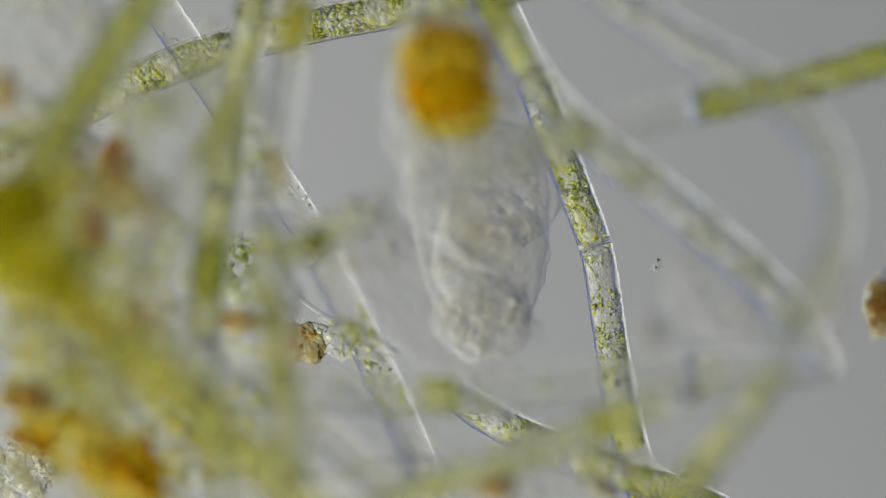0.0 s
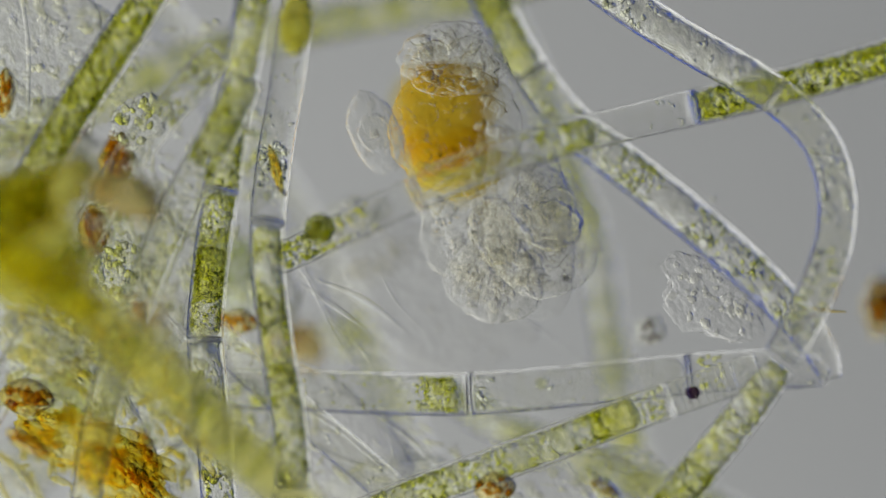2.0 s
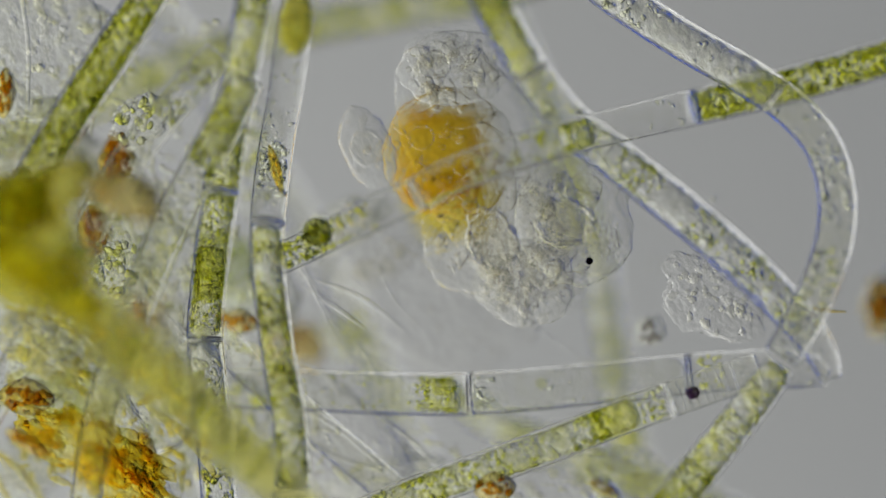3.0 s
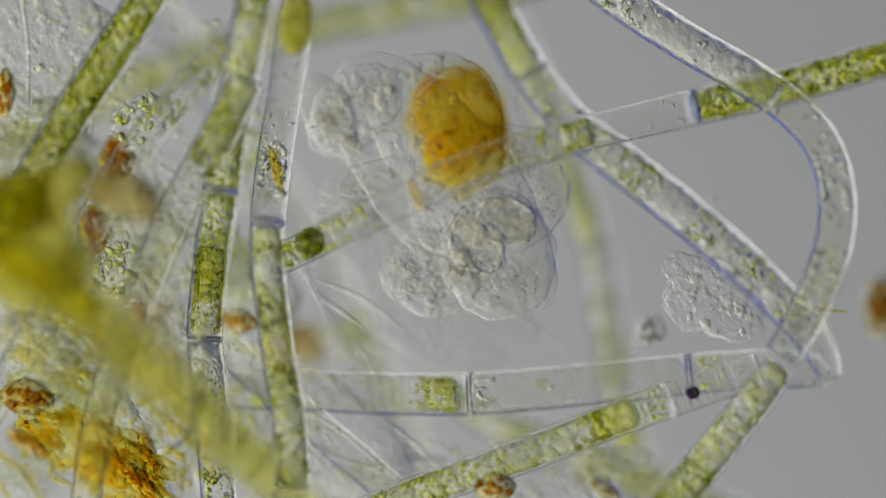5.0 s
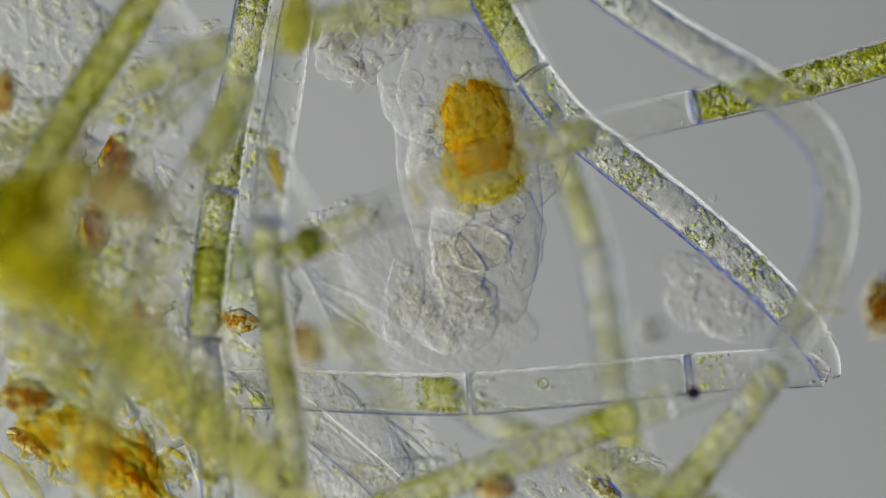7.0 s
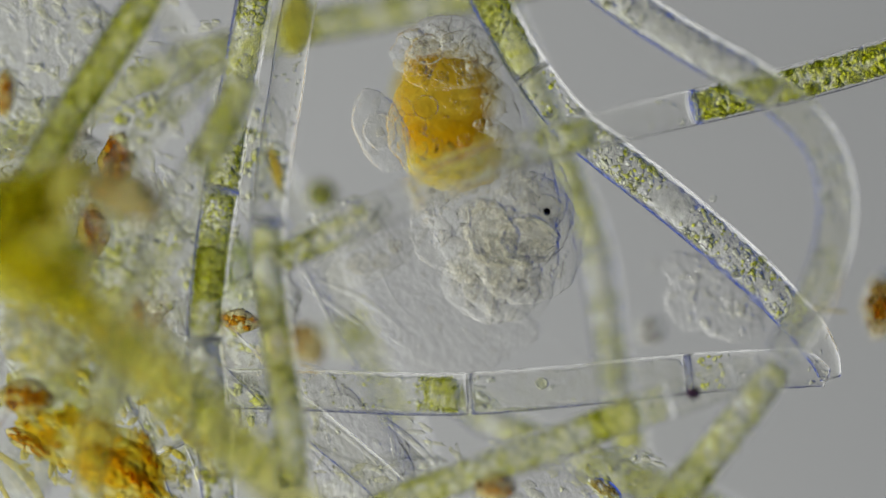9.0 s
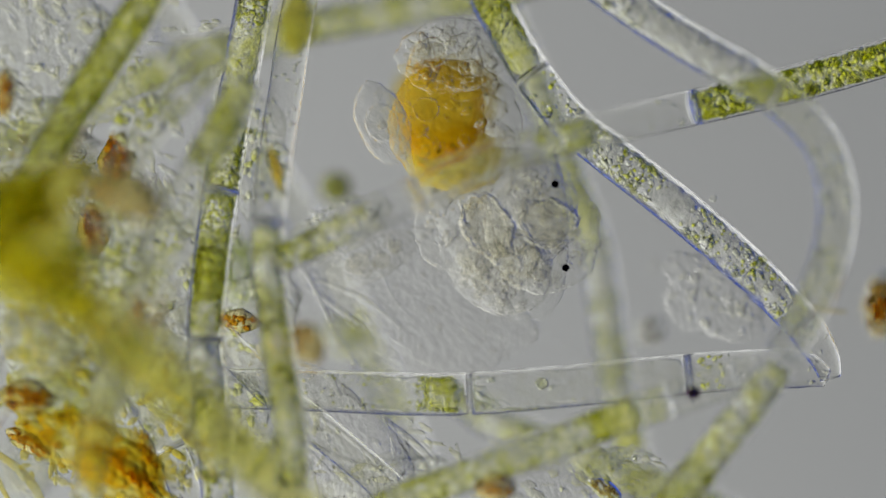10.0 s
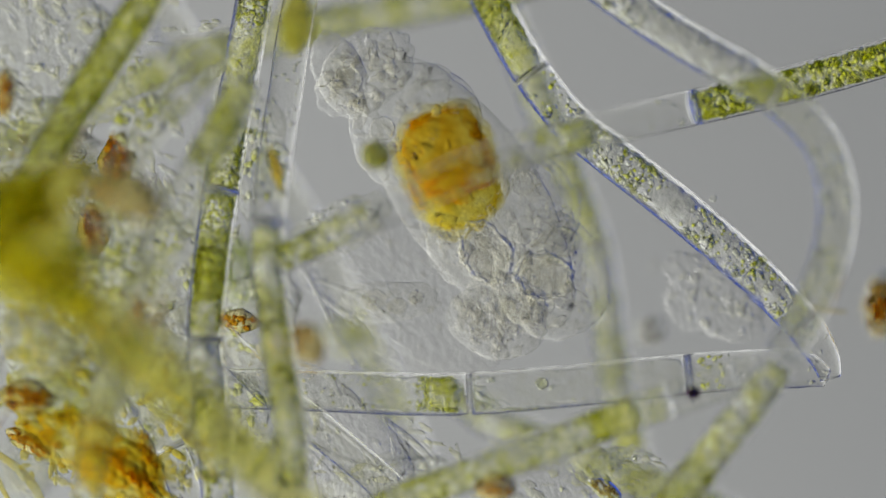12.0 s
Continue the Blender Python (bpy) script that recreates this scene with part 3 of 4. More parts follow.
    clump("slime", "clear wrinkled slime at the margin", "slime", 70, 90, .084, (140, 135, 26), SLIME, -30, 0.22, 1.8, 32, 26, (5, 11), MOTTLE)
    clump("slime", "grainy clear slime lying deep", "slime", 35, 835, -.026, (75, 55, 20), SLIME, 0, 0.4, 2.2, 33, 130, (5, 13), MOTTLE)
    clump("slime", "thin clear slime sheet below the animal", "slime", 740, 520, .046, (210, 120, 22), SHEET, -25, 0.2, 1.6, 34, 40, (3, 7), GRAIN_BODY, level=5)
    clump("slime", "clear slime with green crumbs in the tangle", "slime", 120, 640, .080, (130, 80, 26), SLIME, -35, 0.45, 2.2, 35, 60, (3, 7), CRUMB)
    clump("slime", "grainy slime among the filaments", "slime", 280, 480, .050, (120, 90, 26), SLIME, 20, 0.45, 2.2, 36, 50, (4, 8), CRUMB)
    clump("slime", "grainy slime low in the tangle", "slime", 90, 330, .036, (120, 110, 26), SLIME, 10, 0.45, 2.2, 37, 50, (4, 9), BROWN)
    clump("slime", "pale slime under the detritus", "slime", 240, 720, .040, (170, 120, 26), SLIME, -30, 0.45, 2.2, 38, 110, (4, 9), CRUMB)
    clump("slime", "pale slime hung between filaments", "slime", 620, 790, .060, (130, 90, 20), SHEET, -40, 0.3, 1.8, 39)
    clump("slime", "pale slime along the lower edge", "slime", 1010, 850, .060, (160, 50, 20), SHEET, 12, 0.2, 1.6, 40, 12, (3, 6), CRUMB)
    clump("alga_cell", "olive oval algal cell among filaments", "alga", 523, 40, .145, (29, 56, 26), ALGA, -4, 0.14, 2, 41, 16, (4, 8), CRUMB)
    clump("spore", "dark purple spore on a clear filament", "spore", 1226, 696, .102, (12, 11, 10), DARK, 0, 0.2, 2, 42, level=3)
    clump("speck", "small clear speck in open water", "speck", 1163, 468, -.024, (7, 12, 6), SLIME, -20, 0.3, 2, 43, 3, (2, 3), DARK, level=3)
    for x, y, z, r in ((115, 741, .066, 14), (959, 679, .068, 12), (1348, 462, .07, 9)):
        root = new("vesicle")
        root.matrix_basis = Matrix.Translation(at(x, y, z))
        tagged(root, "tiny clear round vesicle with thin skin", "vesicle", "vesicles")
        blob("skin", (r, r * 0.94, r * 0.9), GRAIN_PALE, root, "", 0.06, 2, int(x), 3, 0.0, 0.22)
        blob("core", (r * 0.3, r * 0.28, r * 0.28), GRAIN_PALE, root, "", 0.3, 2, int(y), 2)
    clump("speck", "tiny bright speck on a filament", "speck", 1262, 352, .070, (7, 7, 6), SLIME, -20, 0.3, 2, 44, level=3)


small_life()


def more_slime():
    for k, (x, y, z, half, turn, drops, mat) in enumerate((
            (60, 250, .066, (90, 80, 22), -20, 25, MOTTLE), (190, 500, .097, (90, 60, 20), 40, 50, CRUMB),
            (300, 640, .074, (90, 70, 22), 60, 60, MOTTLE), (70, 610, .114, (80, 44, 20), -30, 50, MOTTLE), 
            (430, 760, .050, (80, 90, 22), 10, 70, CRUMB), (460, 560, .040, (70, 90, 22), 0, 28, CRUMB), (600, 400, .050, (90, 40, 18), 24, 60, MOTTLE),
            (250, 215, .093, (60, 40, 18), 40, 22, CRUMB), (440, 260, .050, (60, 110, 20), 10, 25, CRUMB), (700, 850, .046, (110, 46, 20), 10, 12, MOTTLE))):
        clump("slime", "pale grainy slime filling gaps between filaments", "slime", x, y, z, half, SLIME, turn, 0.4, 2.0, 60 + k, drops, (4, 11), mat)


more_slime()


def more_filaments():
    filament("clear filament slanting under the clear box-like cells",
             [(380, 590, .080, 60), (470, 680, .078, 60), (560, 755, .076, 62), (650, 830, .074, 62), (760, 930, .072, 62)], [], [FEW()], WALL_FINE, 52)
    filament("pale filament buried in the tangle",
             [(-40, 760, .119, 60), (20, 660, .122, 60), (80, 560, .123, 58), (150, 440, .122, 56)], [(70, 580)], [FEW(), FEW()], WALL_FINE, 53)
    filament("clear filament under the detritus",
             [(150, 560, .070, 56), (225, 660, .068, 58), (285, 760, .066, 58), (325, 860, .064, 58), (350, 950, .064, 58)], [(300, 790)], [FEW(), FEW()], WALL_FINE, 54)
    filament("pale green filament deep in the tangle",
             [(-40, 560, .034, 66), (80, 610, .034, 66), (210, 650, .034, 66), (330, 720, .034, 66), (470, 830, .034, 66), (560, 930, .034, 66)], [(210, 650)], [FEW(), FEW()], WALL_FINE, 55)


more_filaments()

# ---- loose thin threads ----
def thread(label, ctrl, mat=None, seed=1):
    line, _ = curve_points(ctrl, 8.0)
    v, f = tube(line, 2.0, 12, 1.0, 1.0)
    tagged(mesh_object("thread", v, f, mat or THREAD), label, "thread", "loose threads")


def threads():
    thread("thin bright clear thread bowed under the tangle", [(552, 732, .079, 8), (600, 762, .078, 8), (660, 812, .077, 8), (725, 872, .076, 8), (780, 930, .076, 8)])
    thread("thin clear thread beside the animal", [(500, 430, .070, 10), (545, 490, .070, 10), (590, 580, .070, 9), (628, 645, .070, 8)])
    thread("short curved clear thread in the tangle", [(285, 690, .068, 9), (318, 745, .068, 10), (338, 825, .068, 8)])
    thread("pale thread lying across slime", [(50, 560, .076, 8), (130, 592, .076, 9), (212, 652, .076, 8)])
    thread("long thin clear thread stretched under the animal", [(640, 390, .128, 4), (760, 470, .128, 4), (870, 535, .129, 5), (960, 588, .129, 5), (1055, 655, .129, 4)])
    thread("tiny brown bristle on the bent tip", [(1440, 546, .100, 8), (1470, 551, .102, 6), (1496, 552, .105, 4)], BROWN)
    thread("thin clear thread lying deep", [(505, 510, -.022, 9), (585, 566, -.022, 9), (640, 592, -.022, 9), (690, 612, -.022, 8)])
    thread("fine clear thread in the upper slime", [(40, 0, .097, 8), (50, 90, .097, 8), (48, 200, .097, 7), (38, 250, .097, 7)])
    thread("fine clear thread between deep crumbs", [(215, 385, -.020, 8), (265, 410, -.020, 8), (330, 470, -.020, 8)])

    rng = random.Random(77)
    spots = [(rng.uniform(0, 330), rng.uniform(540, 870), rng.uniform(90, 200), rng.gauss(-50, 16)) for _ in range(26)]
    spots += [(rng.uniform(520, 760), rng.uniform(430, 840), rng.uniform(90, 200), rng.gauss(-48, 16)) for _ in range(9)]
    spots += [(rng.uniform(10, 160), rng.uniform(10, 240), rng.uniform(80, 150), rng.gauss(-65, 20)) for _ in range(8)]
    for k, (x, y, reach, way) in enumerate(spots):
        amber = k < 26 and k % 2 == 0
        a, z, w, bow = math.radians(way), rng.uniform(.05, .10), rng.uniform(5, 13) * (1.8 if amber else 1), rng.uniform(-14, 14)
        dx, dy = math.cos(a) * reach / 2, -math.sin(a) * reach / 2
        thread("faint amber slime fibre in the detritus" if amber else "faint clear slime fibre stretched between filaments",
               [(x - dx, y - dy, z, w * 0.5), (x + bow, y - bow, z, w), (x + dx, y + dy, z, w * 0.5)], MIST if amber else FIBRE)


def fibre_mat(label, x, y, z, half, way, count, reach, width, mat, seed):
    """Many short flakes and strands lying roughly one way, one fleece of them."""
    rng = random.Random(seed)
    verts, faces = [], []
    for _ in range(count):
        r, a = rng.uniform(0, 1) ** 0.5, rng.uniform(0, 2 * math.pi)
        c = at(x + half[0] * r * math.cos(a), y + half[1] * r * math.sin(a), z + rng.gauss(0, 0.010))
        turn = Euler((rng.gauss(0, 0.3), rng.gauss(0, 0.3), math.radians(rng.gauss(way, 38)))).to_matrix()
        w = rng.uniform(*width) / 2 * U
        m = np.array(turn @ Matrix.Diagonal((rng.uniform(*reach) / 2 * U, w, w * 0.8)))
        bv, bf = rng.choice(LUMPS)
        k = len(verts)
        verts.extend((bv @ m.T + np.array(c)).tolist())
        faces.extend([[k + j for j in q] for q in bf])
    tagged(mesh_object("fibre_fleece", verts, faces, mat), label, "slime", kind="stuff")


def fleeces():
    fibre_mat("fleece of fine clear fibres at the margin", 90, 110, .070, (150, 150), -50, 150, (10, 42), (6, 16), STRAND, 81)
    fibre_mat("fleece of clear fibres between green filaments", 320, 170, .066, (130, 170), -48, 60, (10, 42), (6, 16), STRAND, 82)
    fibre_mat("fleece of fibres in the brown tangle", 260, 400, .068, (170, 130), -50, 150, (10, 42), (6, 16), STRAND, 83)
    fibre_mat("fleece of fibres by the thick filament", 130, 650, .070, (170, 110), -40, 150, (10, 42), (6, 16), STRAND_AMBER, 84)
    fibre_mat("fleece of fibres below the thick filament", 220, 800, .070, (190, 90), -45, 130, (10, 42), (6, 16), STRAND_AMBER, 85)
    fibre_mat("thin fleece of fibres at the lower edge", 640, 800, .064, (180, 80), -45, 40, (16, 60), (5, 13), STRAND, 87)
    fibre_mat("thin fleece of fibres among lower filaments", 1010, 830, .068, (230, 60), -30, 50, (12, 46), (6, 15), STRAND, 88)
    fibre_mat("fleece of fibres lying deep", 190, 520, -.020, (200, 190), -40, 160, (12, 46), (6, 15), CRUMB, 89)
    fibre_mat("fleece of fibres high in the tangle", 190, 600, .124, (180, 230), -50, 160, (10, 42), (6, 16), STRAND, 90)


threads()
fleeces()

# ---- the animal ----
HOME = at(840, 330, 0.066)


def own(x, y, z=0.0, rx=0, ry=0, rz=0):
    """A pose in the animal's own space from plan position and height over its base."""
    p = at(x, y, z) - HOME
    return pose(p.x, p.y, p.z, rx, ry, rz)


SEGMENTS = {  # half axes, swellings, seed, granules
    "tail": ((98, 66, 70), 0.06, 1, 110), "hind": ((116, 118, 88), 0.08, 2, 90), "front": ((146, 118, 84), 0.12, 3, 120),
    "head": ((100, 116, 78), 0.09, 4, 90), "crown": ((86, 76, 66), 0.14, 5, 120)}
SEGMENT_NAMES = {"tail": "tail_segment", "hind": "hind_trunk", "front": "front_trunk", "head": "head", "crown": "wheel_organ"}


def rotifer():
    root = new("rotifer")
    root.location = HOME
    tagged(root, "transparent rotifer with orange gut and two dark eyespots, squirming", "rotifer")
    p = {}
    for key, (half, rough, seed, count) in SEGMENTS.items():
        p[key] = blob(SEGMENT_NAMES[key], half, FILM if key in ("tail", "hind") else FLESH, root, "", rough, 1.7, seed, 5, 0.03 if key == "tail" else 0.012, 0, 0.024 if key in ("tail", "hind") else 0.030)
        soft = key in ("tail", "hind")
        v, f = scatter(random.Random(seed), half, int(count * 0.75), (4, 16), 2, 0.2, 0.92, 0.6, 1.6)
        tagged(mesh_object("granulation", v, f, GRAIN_SOFT if soft else GRAIN_BODY, p[key]), kind="stuff")
        if not soft:
            v, f = scatter(random.Random(seed + 50), half, int(count * 1.8), (1.4, 3.6), 2, 0.3, 0.86)
            tagged(mesh_object("fine_granulation", v, f, SPECK, p[key]), kind="stuff")
    p["cuticle"] = blob("cuticle", (122, 280, 92), FILM, root, "", 0.05, 1.4, 21, 5, 0.006, 0, 0.02)
    p["gut"] = blob("gut", (68, 76, 40), GUT, root, "orange-brown food mass", 0.30, 2.2, 3, 5, 0, 0, 0.06, 2.7)
    p["gut_end"] = blob("gut_end", (64, 52, 36), GUT_OLD, root, "olive yellow food mass", 0.28, 2.2, 9, 5, 0, 0, 0.06, 2.6)
    for key, half, seed in (("gut", (76, 84, 46), 31), ("gut", (82, 90, 49), 33), ("gut_end", (76, 66, 42), 32)):
        blob("gut_margin", half, GUT_RIM, p[key], "pale amber margin of the food mass", 0.26, 2.0, seed, 5, 0, 0, 0.05, 2.4)
    p["lobe"] = blob("side_lobe", (46, 74, 46), FLESH_SOFT, root, "", 0.14, 1.7, 14, 5, 0.01, 0, 0.02)
    v, f = scatter(random.Random(14), (46, 74, 46), 14, (3, 9), 2, 0.2, 0.8, 0.7, 1.4)
    tagged(mesh_object("granulation", v, f, GRAIN_BODY, p["lobe"]), kind="stuff")
    blob("inner_lobe", (30, 34, 26), FLESH_SOFT, p["lobe"], "", 0.10, 1.5, 18, 4, 0.01, 0.14)
    p["toe"] = blob("foot", (90, 36, 32), FLESH, root, "", 0.18, 1.7, 15, 5, 0.01, 0, 0.03)
    v, f = scatter(random.Random(15), (90, 36, 32), 22, (3, 8), 2, 0.2, 0.8, 0.7, 1.4)
    tagged(mesh_object("granulation", v, f, GRAIN_BODY, p["toe"]), kind="stuff")
    for k, (dx, dy, r) in enumerate(((-28, 6, 20), (12, -8, 15), (46, 4, 12))):
        vesicle = blob("vesicle", (r * 1.25, r, r), GRAIN_BODY, p["toe"], "", 0.08, 2, 90 + k, 3, 0.0, 0.14)
        vesicle.location = (dx * U, dy * U, 0)
    for k, (key, dx, dy, r) in enumerate((("tail", -34, 8, 30), ("tail", 30, -22, 19), ("hind", -50, 30, 24), ("front", 62, 34, 26), ("head", 40, 46, 34),
                                         ("head", -34, -40, 22), ("crown", 8, 12, 24), ("crown", -40, -20, 16))):
        bubble = blob("vesicle", (r, r * 0.9, r * 0.8), FLESH_SOFT, p[key], "", 0.07, 1.6, 120 + k, 4, 0.0, 0.10)
        bubble.location = (dx * U, dy * U, 12 * U)
    p["jaw"] = blob("jaw_mill", (54, 44, 38), ORGAN, root, "", 0.2, 2.5, 16, 4, 0.02, 0.12)
    p["gland"] = blob("gland", (44, 62, 34), ORGAN, root, "", 0.2, 2.5, 17, 4, 0.02, 0.12)
    p["eye_a"] = blob("eyespot", (6.5, 6.5, 6.5), EYE, root, "small black eyespot", 0.05, 2, 7, 3)
    p["eye_b"] = blob("eyespot", (6.5, 6.5, 6.5), EYE, root, "small black eyespot", 0.05, 2, 8, 3)
    return root, p


ROTIFER, ORGANS = rotifer()


def swimmer():
    root = new("green_alga")
    root.matrix_basis = Matrix.Translation(at(560, 420, .115))
    tagged(root, "round green swimming algal cell near the animal", "alga")
    blob("body", (27, 26, 25), SWIM, root, "", 0.05, 2, 51, 4)
    v, f = scatter(random.Random(51), (27, 26, 25), 14, (4, 8), 2, 0.2, 0.7)
    tagged(mesh_object("granulation", v, f, GRAIN, root), kind="stuff")
    return root


SWIMMER = swimmer()


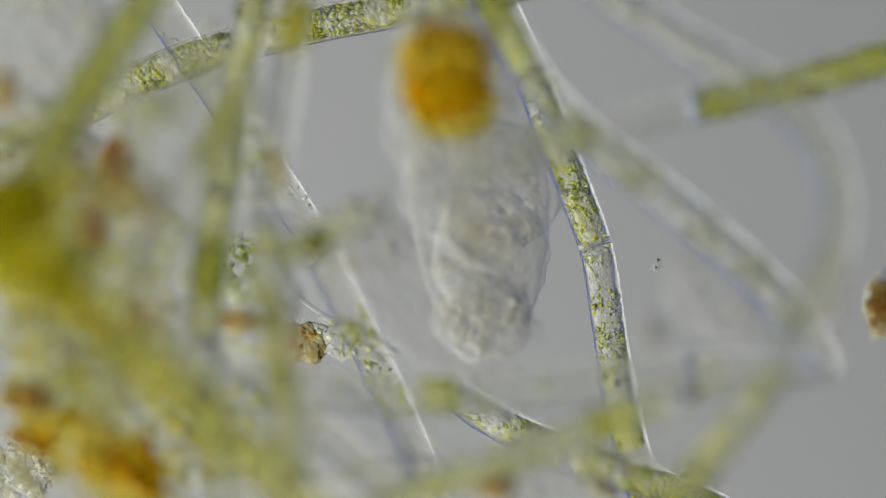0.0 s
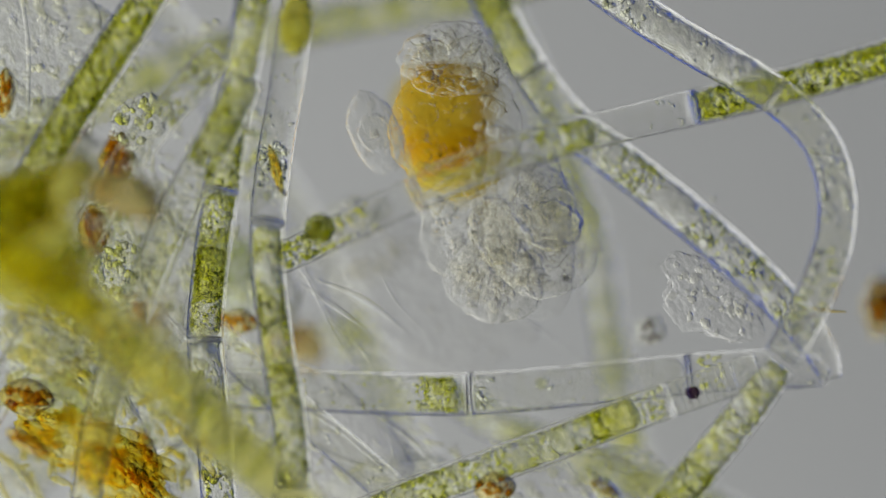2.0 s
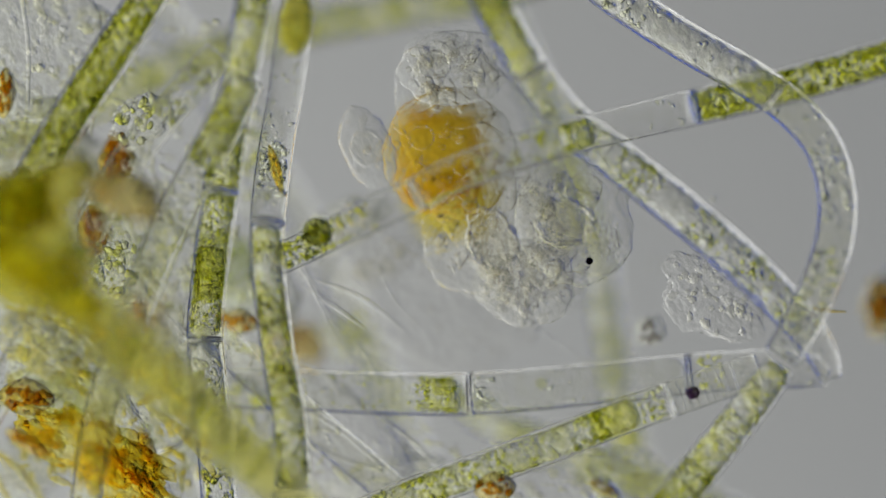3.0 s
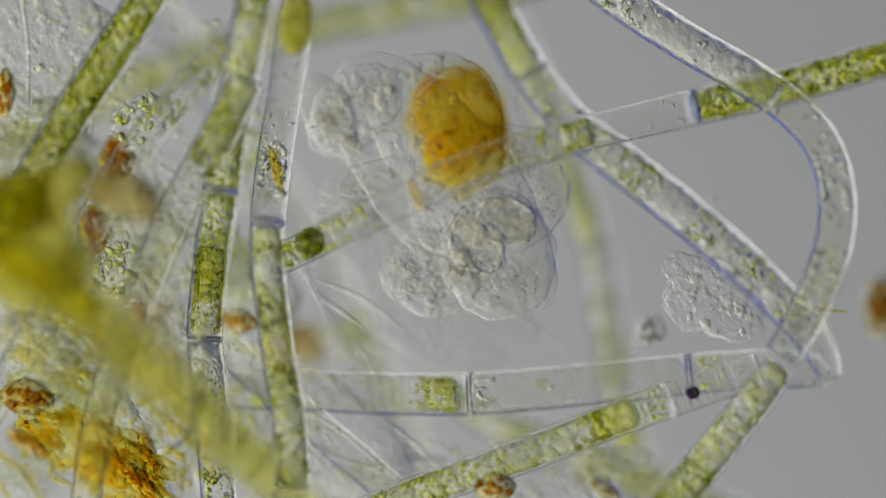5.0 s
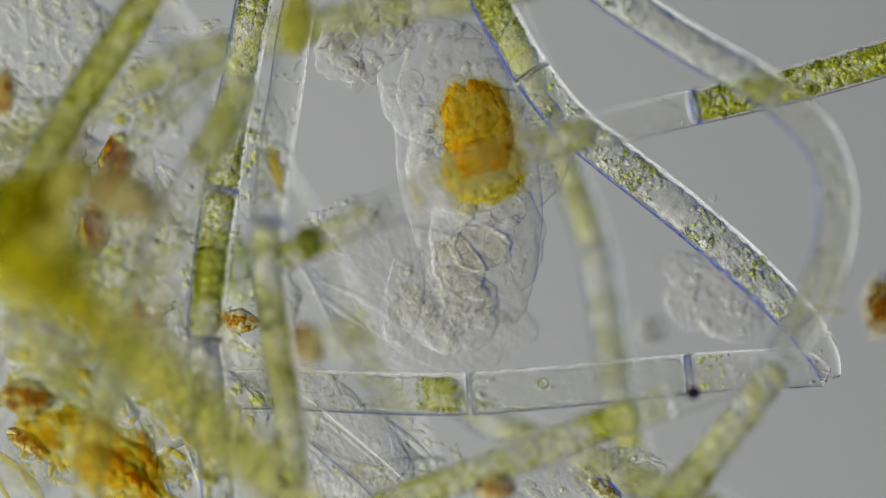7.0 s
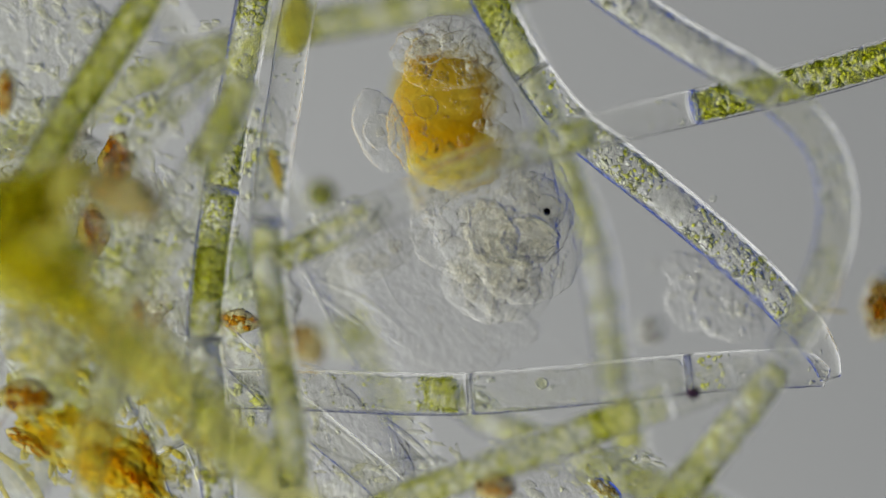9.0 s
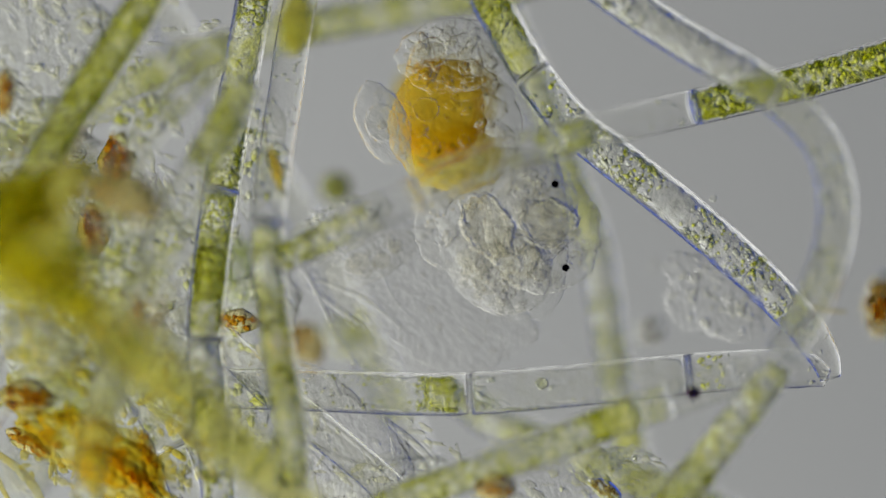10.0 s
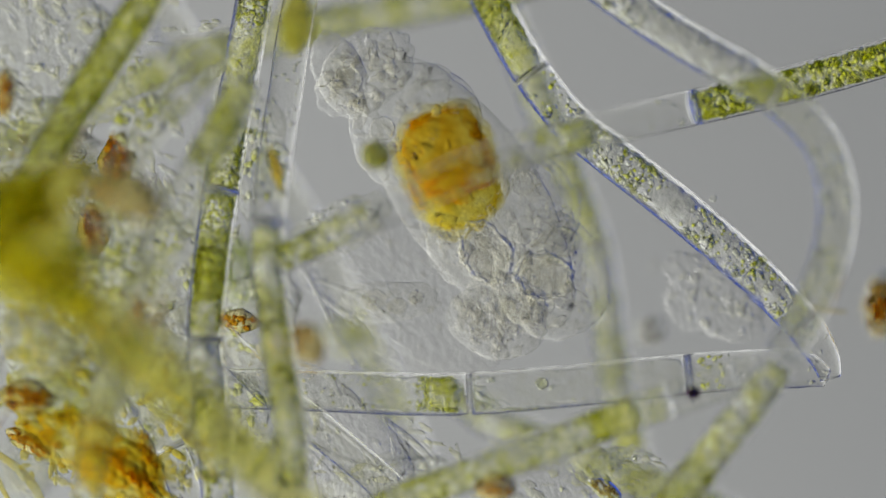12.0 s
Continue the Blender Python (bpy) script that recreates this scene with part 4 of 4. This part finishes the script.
def motions():
    """All that moves: the animal's parts and the swimming cell."""
    tracks = {  # seconds, plan x and y, height, turn
        "tail": ((0, 790, 55, .06, 0), (0.4, 800, 75, .030, 0), (0.8, 790, 95, .07, 0), (1.5, 798, 105, .084, 0), (2.5, 805, 108, .092, 0), (3.2, 800, 130, .090, 5), (4.8, 630, 185, .110, 40), (5.5, 625, 215, .106, 45), (6.0, 620, 200, .094, 45),
                 (6.5, 640, 165, .066, 40), (6.8, 650, 95, .062, 35), (7.2, 640, 60, .062, 35), (8.8, 785, 90, .066, 0), (9.5, 795, 102, .066, 0), (10.5, 802, 98, .066, 3), (11.0, 800, 105, .066, 5), (11.5, 768, 92, .066, 10), (11.8, 745, 115, .066, 20), (12, 645, 130, .066, 38)),
        "hind": ((0, 795, 165, .06, 0), (0.4, 795, 190, .025, 0), (0.8, 800, 205, .066, 0), (1.5, 805, 225, .080, 5), (2.5, 805, 235, .084, 5), (3.2, 790, 280, .084, 0), (4.8, 770, 205, .104, 40), (5.5, 770, 225, .096, 45), (6.0, 765, 235, .088, 40),
                 (6.5, 770, 205, .066, 35), (6.8, 790, 165, .064, 30), (7.2, 780, 140, .064, 30), (8.8, 800, 215, .066, 0), (9.5, 805, 225, .066, 0), (10.5, 805, 220, .066, 3), (11.0, 780, 240, .066, 5), (11.5, 745, 225, .066, 20), (11.8, 745, 240, .066, 30), (12, 735, 225, .066, 35)),
        "front": ((0, 855, 330, .000, 0), (0.4, 855, 335, .008, 0), (0.8, 870, 350, .034, 0), (1.5, 880, 385, .076, 10), (2.5, 895, 395, .084, 15), (3.2, 890, 410, .084, 20), (4.8, 870, 340, .096, 20), (5.5, 865, 355, .086, 15), (6.0, 865, 345, .082, 10),
                  (6.5, 862, 310, .064, 10), (6.8, 870, 280, .064, 10), (7.2, 865, 275, .064, 10), (8.8, 870, 375, .066, 10), (9.5, 875, 385, .064, 10), (10.5, 880, 375, .062, 15), (11.0, 880, 390, .062, 20), (11.5, 885, 410, .062, 25), (12, 890, 385, .062, 30)),
        "head": ((0, 868, 455, -.026, 0), (0.4, 890, 450, .000, 0), (0.8, 915, 420, .034, 5), (1.5, 950, 425, .076, 10), (2.5, 980, 400, .088, 20), (3.0, 1015, 395, .088, 25), (3.2, 1005, 395, .088, 25), (4.8, 890, 445, .090, 10), (5.5, 870, 465, .080, 5), (6.0, 870, 460, .076, 5),
                 (6.5, 862, 430, .062, 5), (6.8, 860, 420, .062, 5), (7.2, 865, 420, .062, 5), (8.8, 925, 425, .064, 5), (9.5, 940, 425, .064, 10), (10.5, 978, 390, .064, 15), (11.0, 1000, 410, .064, 25), (11.5, 1048, 445, .064, 30), (11.8, 1030, 470, .064, 25), (12, 975, 490, .060, 25)),
        "crown": ((0, 855, 565, -.010, 0), (0.4, 895, 545, .000, 0), (0.8, 880, 490, .034, 0), (1.5, 868, 500, .078, 0), (2.5, 905, 490, .088, 0), (3.2, 935, 505, .088, 0), (4.8, 770, 480, .088, 0), (5.5, 765, 510, .078, 0), (6.0, 770, 520, .076, 0),
                  (6.5, 800, 545, .064, 0), (7.2, 800, 550, .064, 0), (8.8, 870, 500, .066, 0), (9.5, 880, 490, .064, 0), (10.5, 915, 475, .064, 0), (11.0, 945, 490, .064, 0), (11.5, 960, 530, .064, 0), (12, 885, 560, .064, 0)),
        "gut": ((0, 785, 128, .100, 0), (0.4, 798, 170, .075, 5), (0.8, 797, 180, .09, 5), (1.3, 790, 190, -.018, 0), (2.0, 786, 205, -.022, 0), (2.5, 780, 220, -.022, 5), (3.2, 784, 285, -.020, 10),
                (4.8, 810, 215, .040, 30), (5.5, 822, 205, .034, 30), (6.0, 812, 240, .046, 35), (6.5, 808, 262, .060, 35), (6.8, 838, 240, .062, 12, 45), (7.2, 845, 218, .064, 10, 55), (8.8, 790, 180, -.024, 5), (9.5, 785, 190, -.028, 0), (10.5, 785, 210, -.026, 0), (11.0, 786, 262, -.010, 5), (11.4, 768, 312, .046, 25), (11.8, 775, 335, .056, 35), (12, 792, 275, .040, 30)),
        "gut_end": ((0, 800, 185, .08, 0), (0.4, 815, 240, .07, 5), (0.8, 812, 245, .08, 5), (1.3, 805, 270, -.02, 0), (2.0, 805, 285, -.026, 0), (2.5, 800, 300, -.026, 5), (3.2, 800, 365, -.022, 10),
                    (4.8, 822, 275, .05, 30), (5.5, 830, 272, .06, 30), (6.0, 830, 310, .056, 35), (6.5, 835, 335, .06, 35), (6.8, 848, 310, .06, 15), (7.2, 856, 300, .06, 15), (8.8, 808, 265, -.026, 5), (9.5, 805, 270, -.030, 0), (10.5, 805, 290, -.026, 0), (11.0, 806, 340, -.010, 5), (11.4, 800, 375, .046, 25), (11.8, 805, 395, .05, 35), (12, 815, 345, .04, 30)),
        "lobe": ((0, 730, 250, .066, 24), (0.5, 690, 240, .020, 24), (0.8, 650, 230, .036, 24), (1.3, 658, 232, .062, 24), (2.5, 664, 245, .084, 24), (3.2, 640, 265, .082, 24), (4.8, 585, 205, .118, 24), (5.5, 578, 218, .122, 24), (6.5, 730, 330, .062, 24), (7.2, 770, 300, .062, 24), (8.8, 675, 235, .060, 24), (9.5, 672, 225, .060, 24), (10.5, 684, 215, .062, 24), (11, 688, 240, .062, 24), (11.5, 635, 245, .060, 24), (12, 600, 130, .060, 24)),
        "toe": ((0, 650, 460, .03, 25), (1.3, 655, 465, .04, 27), (3.2, 670, 470, .059, 30), (4.8, 650, 330, .090, 20), (5.5, 650, 320, .080, 25), (6.5, 705, 470, .066, 80), (7.2, 715, 530, .066, 80), (8.8, 660, 460, .055, 27), (10.5, 660, 460, .055, 25), (11.5, 660, 500, .066, 15), (12, 690, 535, .066, 5)),
        "cuticle": ((0, 845, 350, .000, 5), (0.4, 850, 340, .012, 8), (0.8, 855, 320, .036, 12), (1.5, 862, 305, .076, 19), (2.5, 868, 305, .084, 24), (3.2, 872, 315, .084, 30), (4.8, 790, 325, .100, 38), (5.5, 785, 335, .092, 38), (6.0, 795, 345, .084, 28),
                    (6.5, 815, 355, .064, 14), (6.8, 830, 320, .064, 10), (7.2, 830, 310, .064, 10), (8.8, 850, 300, .066, 15), (9.5, 858, 302, .064, 17), (10.5, 868, 298, .064, 20), (11.0, 872, 310, .064, 26), (11.5, 880, 330, .064, 36), (11.8, 870, 335, .064, 38), (12, 830, 345, .064, 34)),
        "jaw": ((0, 860, 430, .03, 0), (1.3, 940, 430, .066, 0), (2.5, 990, 380, .090, 0), (3.2, 1000, 400, .090, 0), (4.8, 900, 390, .100, 0), (5.5, 880, 400, .090, 0), (6.5, 850, 430, .064, 0), (7.2, 850, 440, .064, 0), (8.8, 920, 430, .066, 0), (9.5, 960, 410, .066, 0), (10.5, 985, 390, .066, 0), (11.4, 1040, 450, .066, 0), (12, 960, 490, .064, 0)),
        "gland": ((0, 830, 400, .04, 0), (1.3, 880, 400, .06, 20), (3.2, 870, 430, .084, 20), (4.8, 850, 430, .096, 40), (6.5, 800, 480, .064, 40), (7.2, 820, 470, .064, 20), (8.8, 870, 420, .064, 20), (10.5, 860, 400, .064, 30), (12, 860, 450, .064, 30)),
        "eye_a": ((0, 900, 420, .12, 0), (0.8, 960, 380, .11, 0), (1.3, 975, 381, .07, 0), (1.5, 973, 361, .086, 0), (2.0, 984, 360, .045, 0), (2.5, 990, 360, .045, 0), (3.2, 978, 315, .060, 0), (4.8, 920, 360, .020, 0), (6.5, 900, 420, -.01, 0), (7.2, 900, 420, -.01, 0), (8.8, 955, 385, .07, 0), (9.2, 973, 367, .07, 0), (9.5, 968, 359, .068, 0), (10.0, 982, 327, .068, 0), (10.5, 983, 307, .068, 0), (11.2, 1010, 330, .03, 0), (12, 1000, 420, .02, 0)),
        "eye_b": ((0, 870, 520, .12, 0), (0.8, 920, 500, .11, 0), (1.3, 950, 510, .07, 0), (1.5, 979, 515, .086, 0), (2.0, 1000, 490, .060, 0), (2.5, 1010, 464, .099, 0), (3.0, 1043, 462, .094, 0), (3.2, 1055, 460, .094, 0), (4.8, 930, 480, .020, 0), (6.5, 900, 560, -.01, 0), (7.2, 900, 560, -.01, 0), (8.8, 925, 505, .015, 0), (9.2, 929, 509, .068, 0), (9.5, 946, 509, .068, 0), (10.0, 1001, 474, .068, 0), (10.5, 1018, 458, .068, 0), (10.9, 1028, 490, .04, 0), (11.2, 1036, 514, .068, 0), (11.5, 1033, 530, .064, 0), (12, 1010, 540, .03, 0)),
    }
    for name, rows in tracks.items():
        walk(ORGANS[name], [(t, own(x, y, z, 0, lean[0] if lean else 0, rz)) for t, x, y, z, rz, *lean in rows])
    drift = ((0, 560, 430, .13), (1.5, 566, 405, .122), (2.5, 565, 407, .118), (4.8, 548, 430, .116), (5.5, 550, 424, .114), (6.5, 545, 428, .122), (7.2, 548, 425, .125), (8.8, 566, 350, .165),
             (9.5, 578, 340, .165), (10.0, 594, 332, .165), (10.5, 598, 315, .165), (11.0, 590, 297, .135), (11.2, 604, 280, .13), (11.4, 630, 284, .125), (11.6, 645, 292, .125), (12, 665, 275, .125))
    walk(SWIMMER, [(t, Matrix.Translation(at(x, y, z))) for t, x, y, z in drift])


motions()
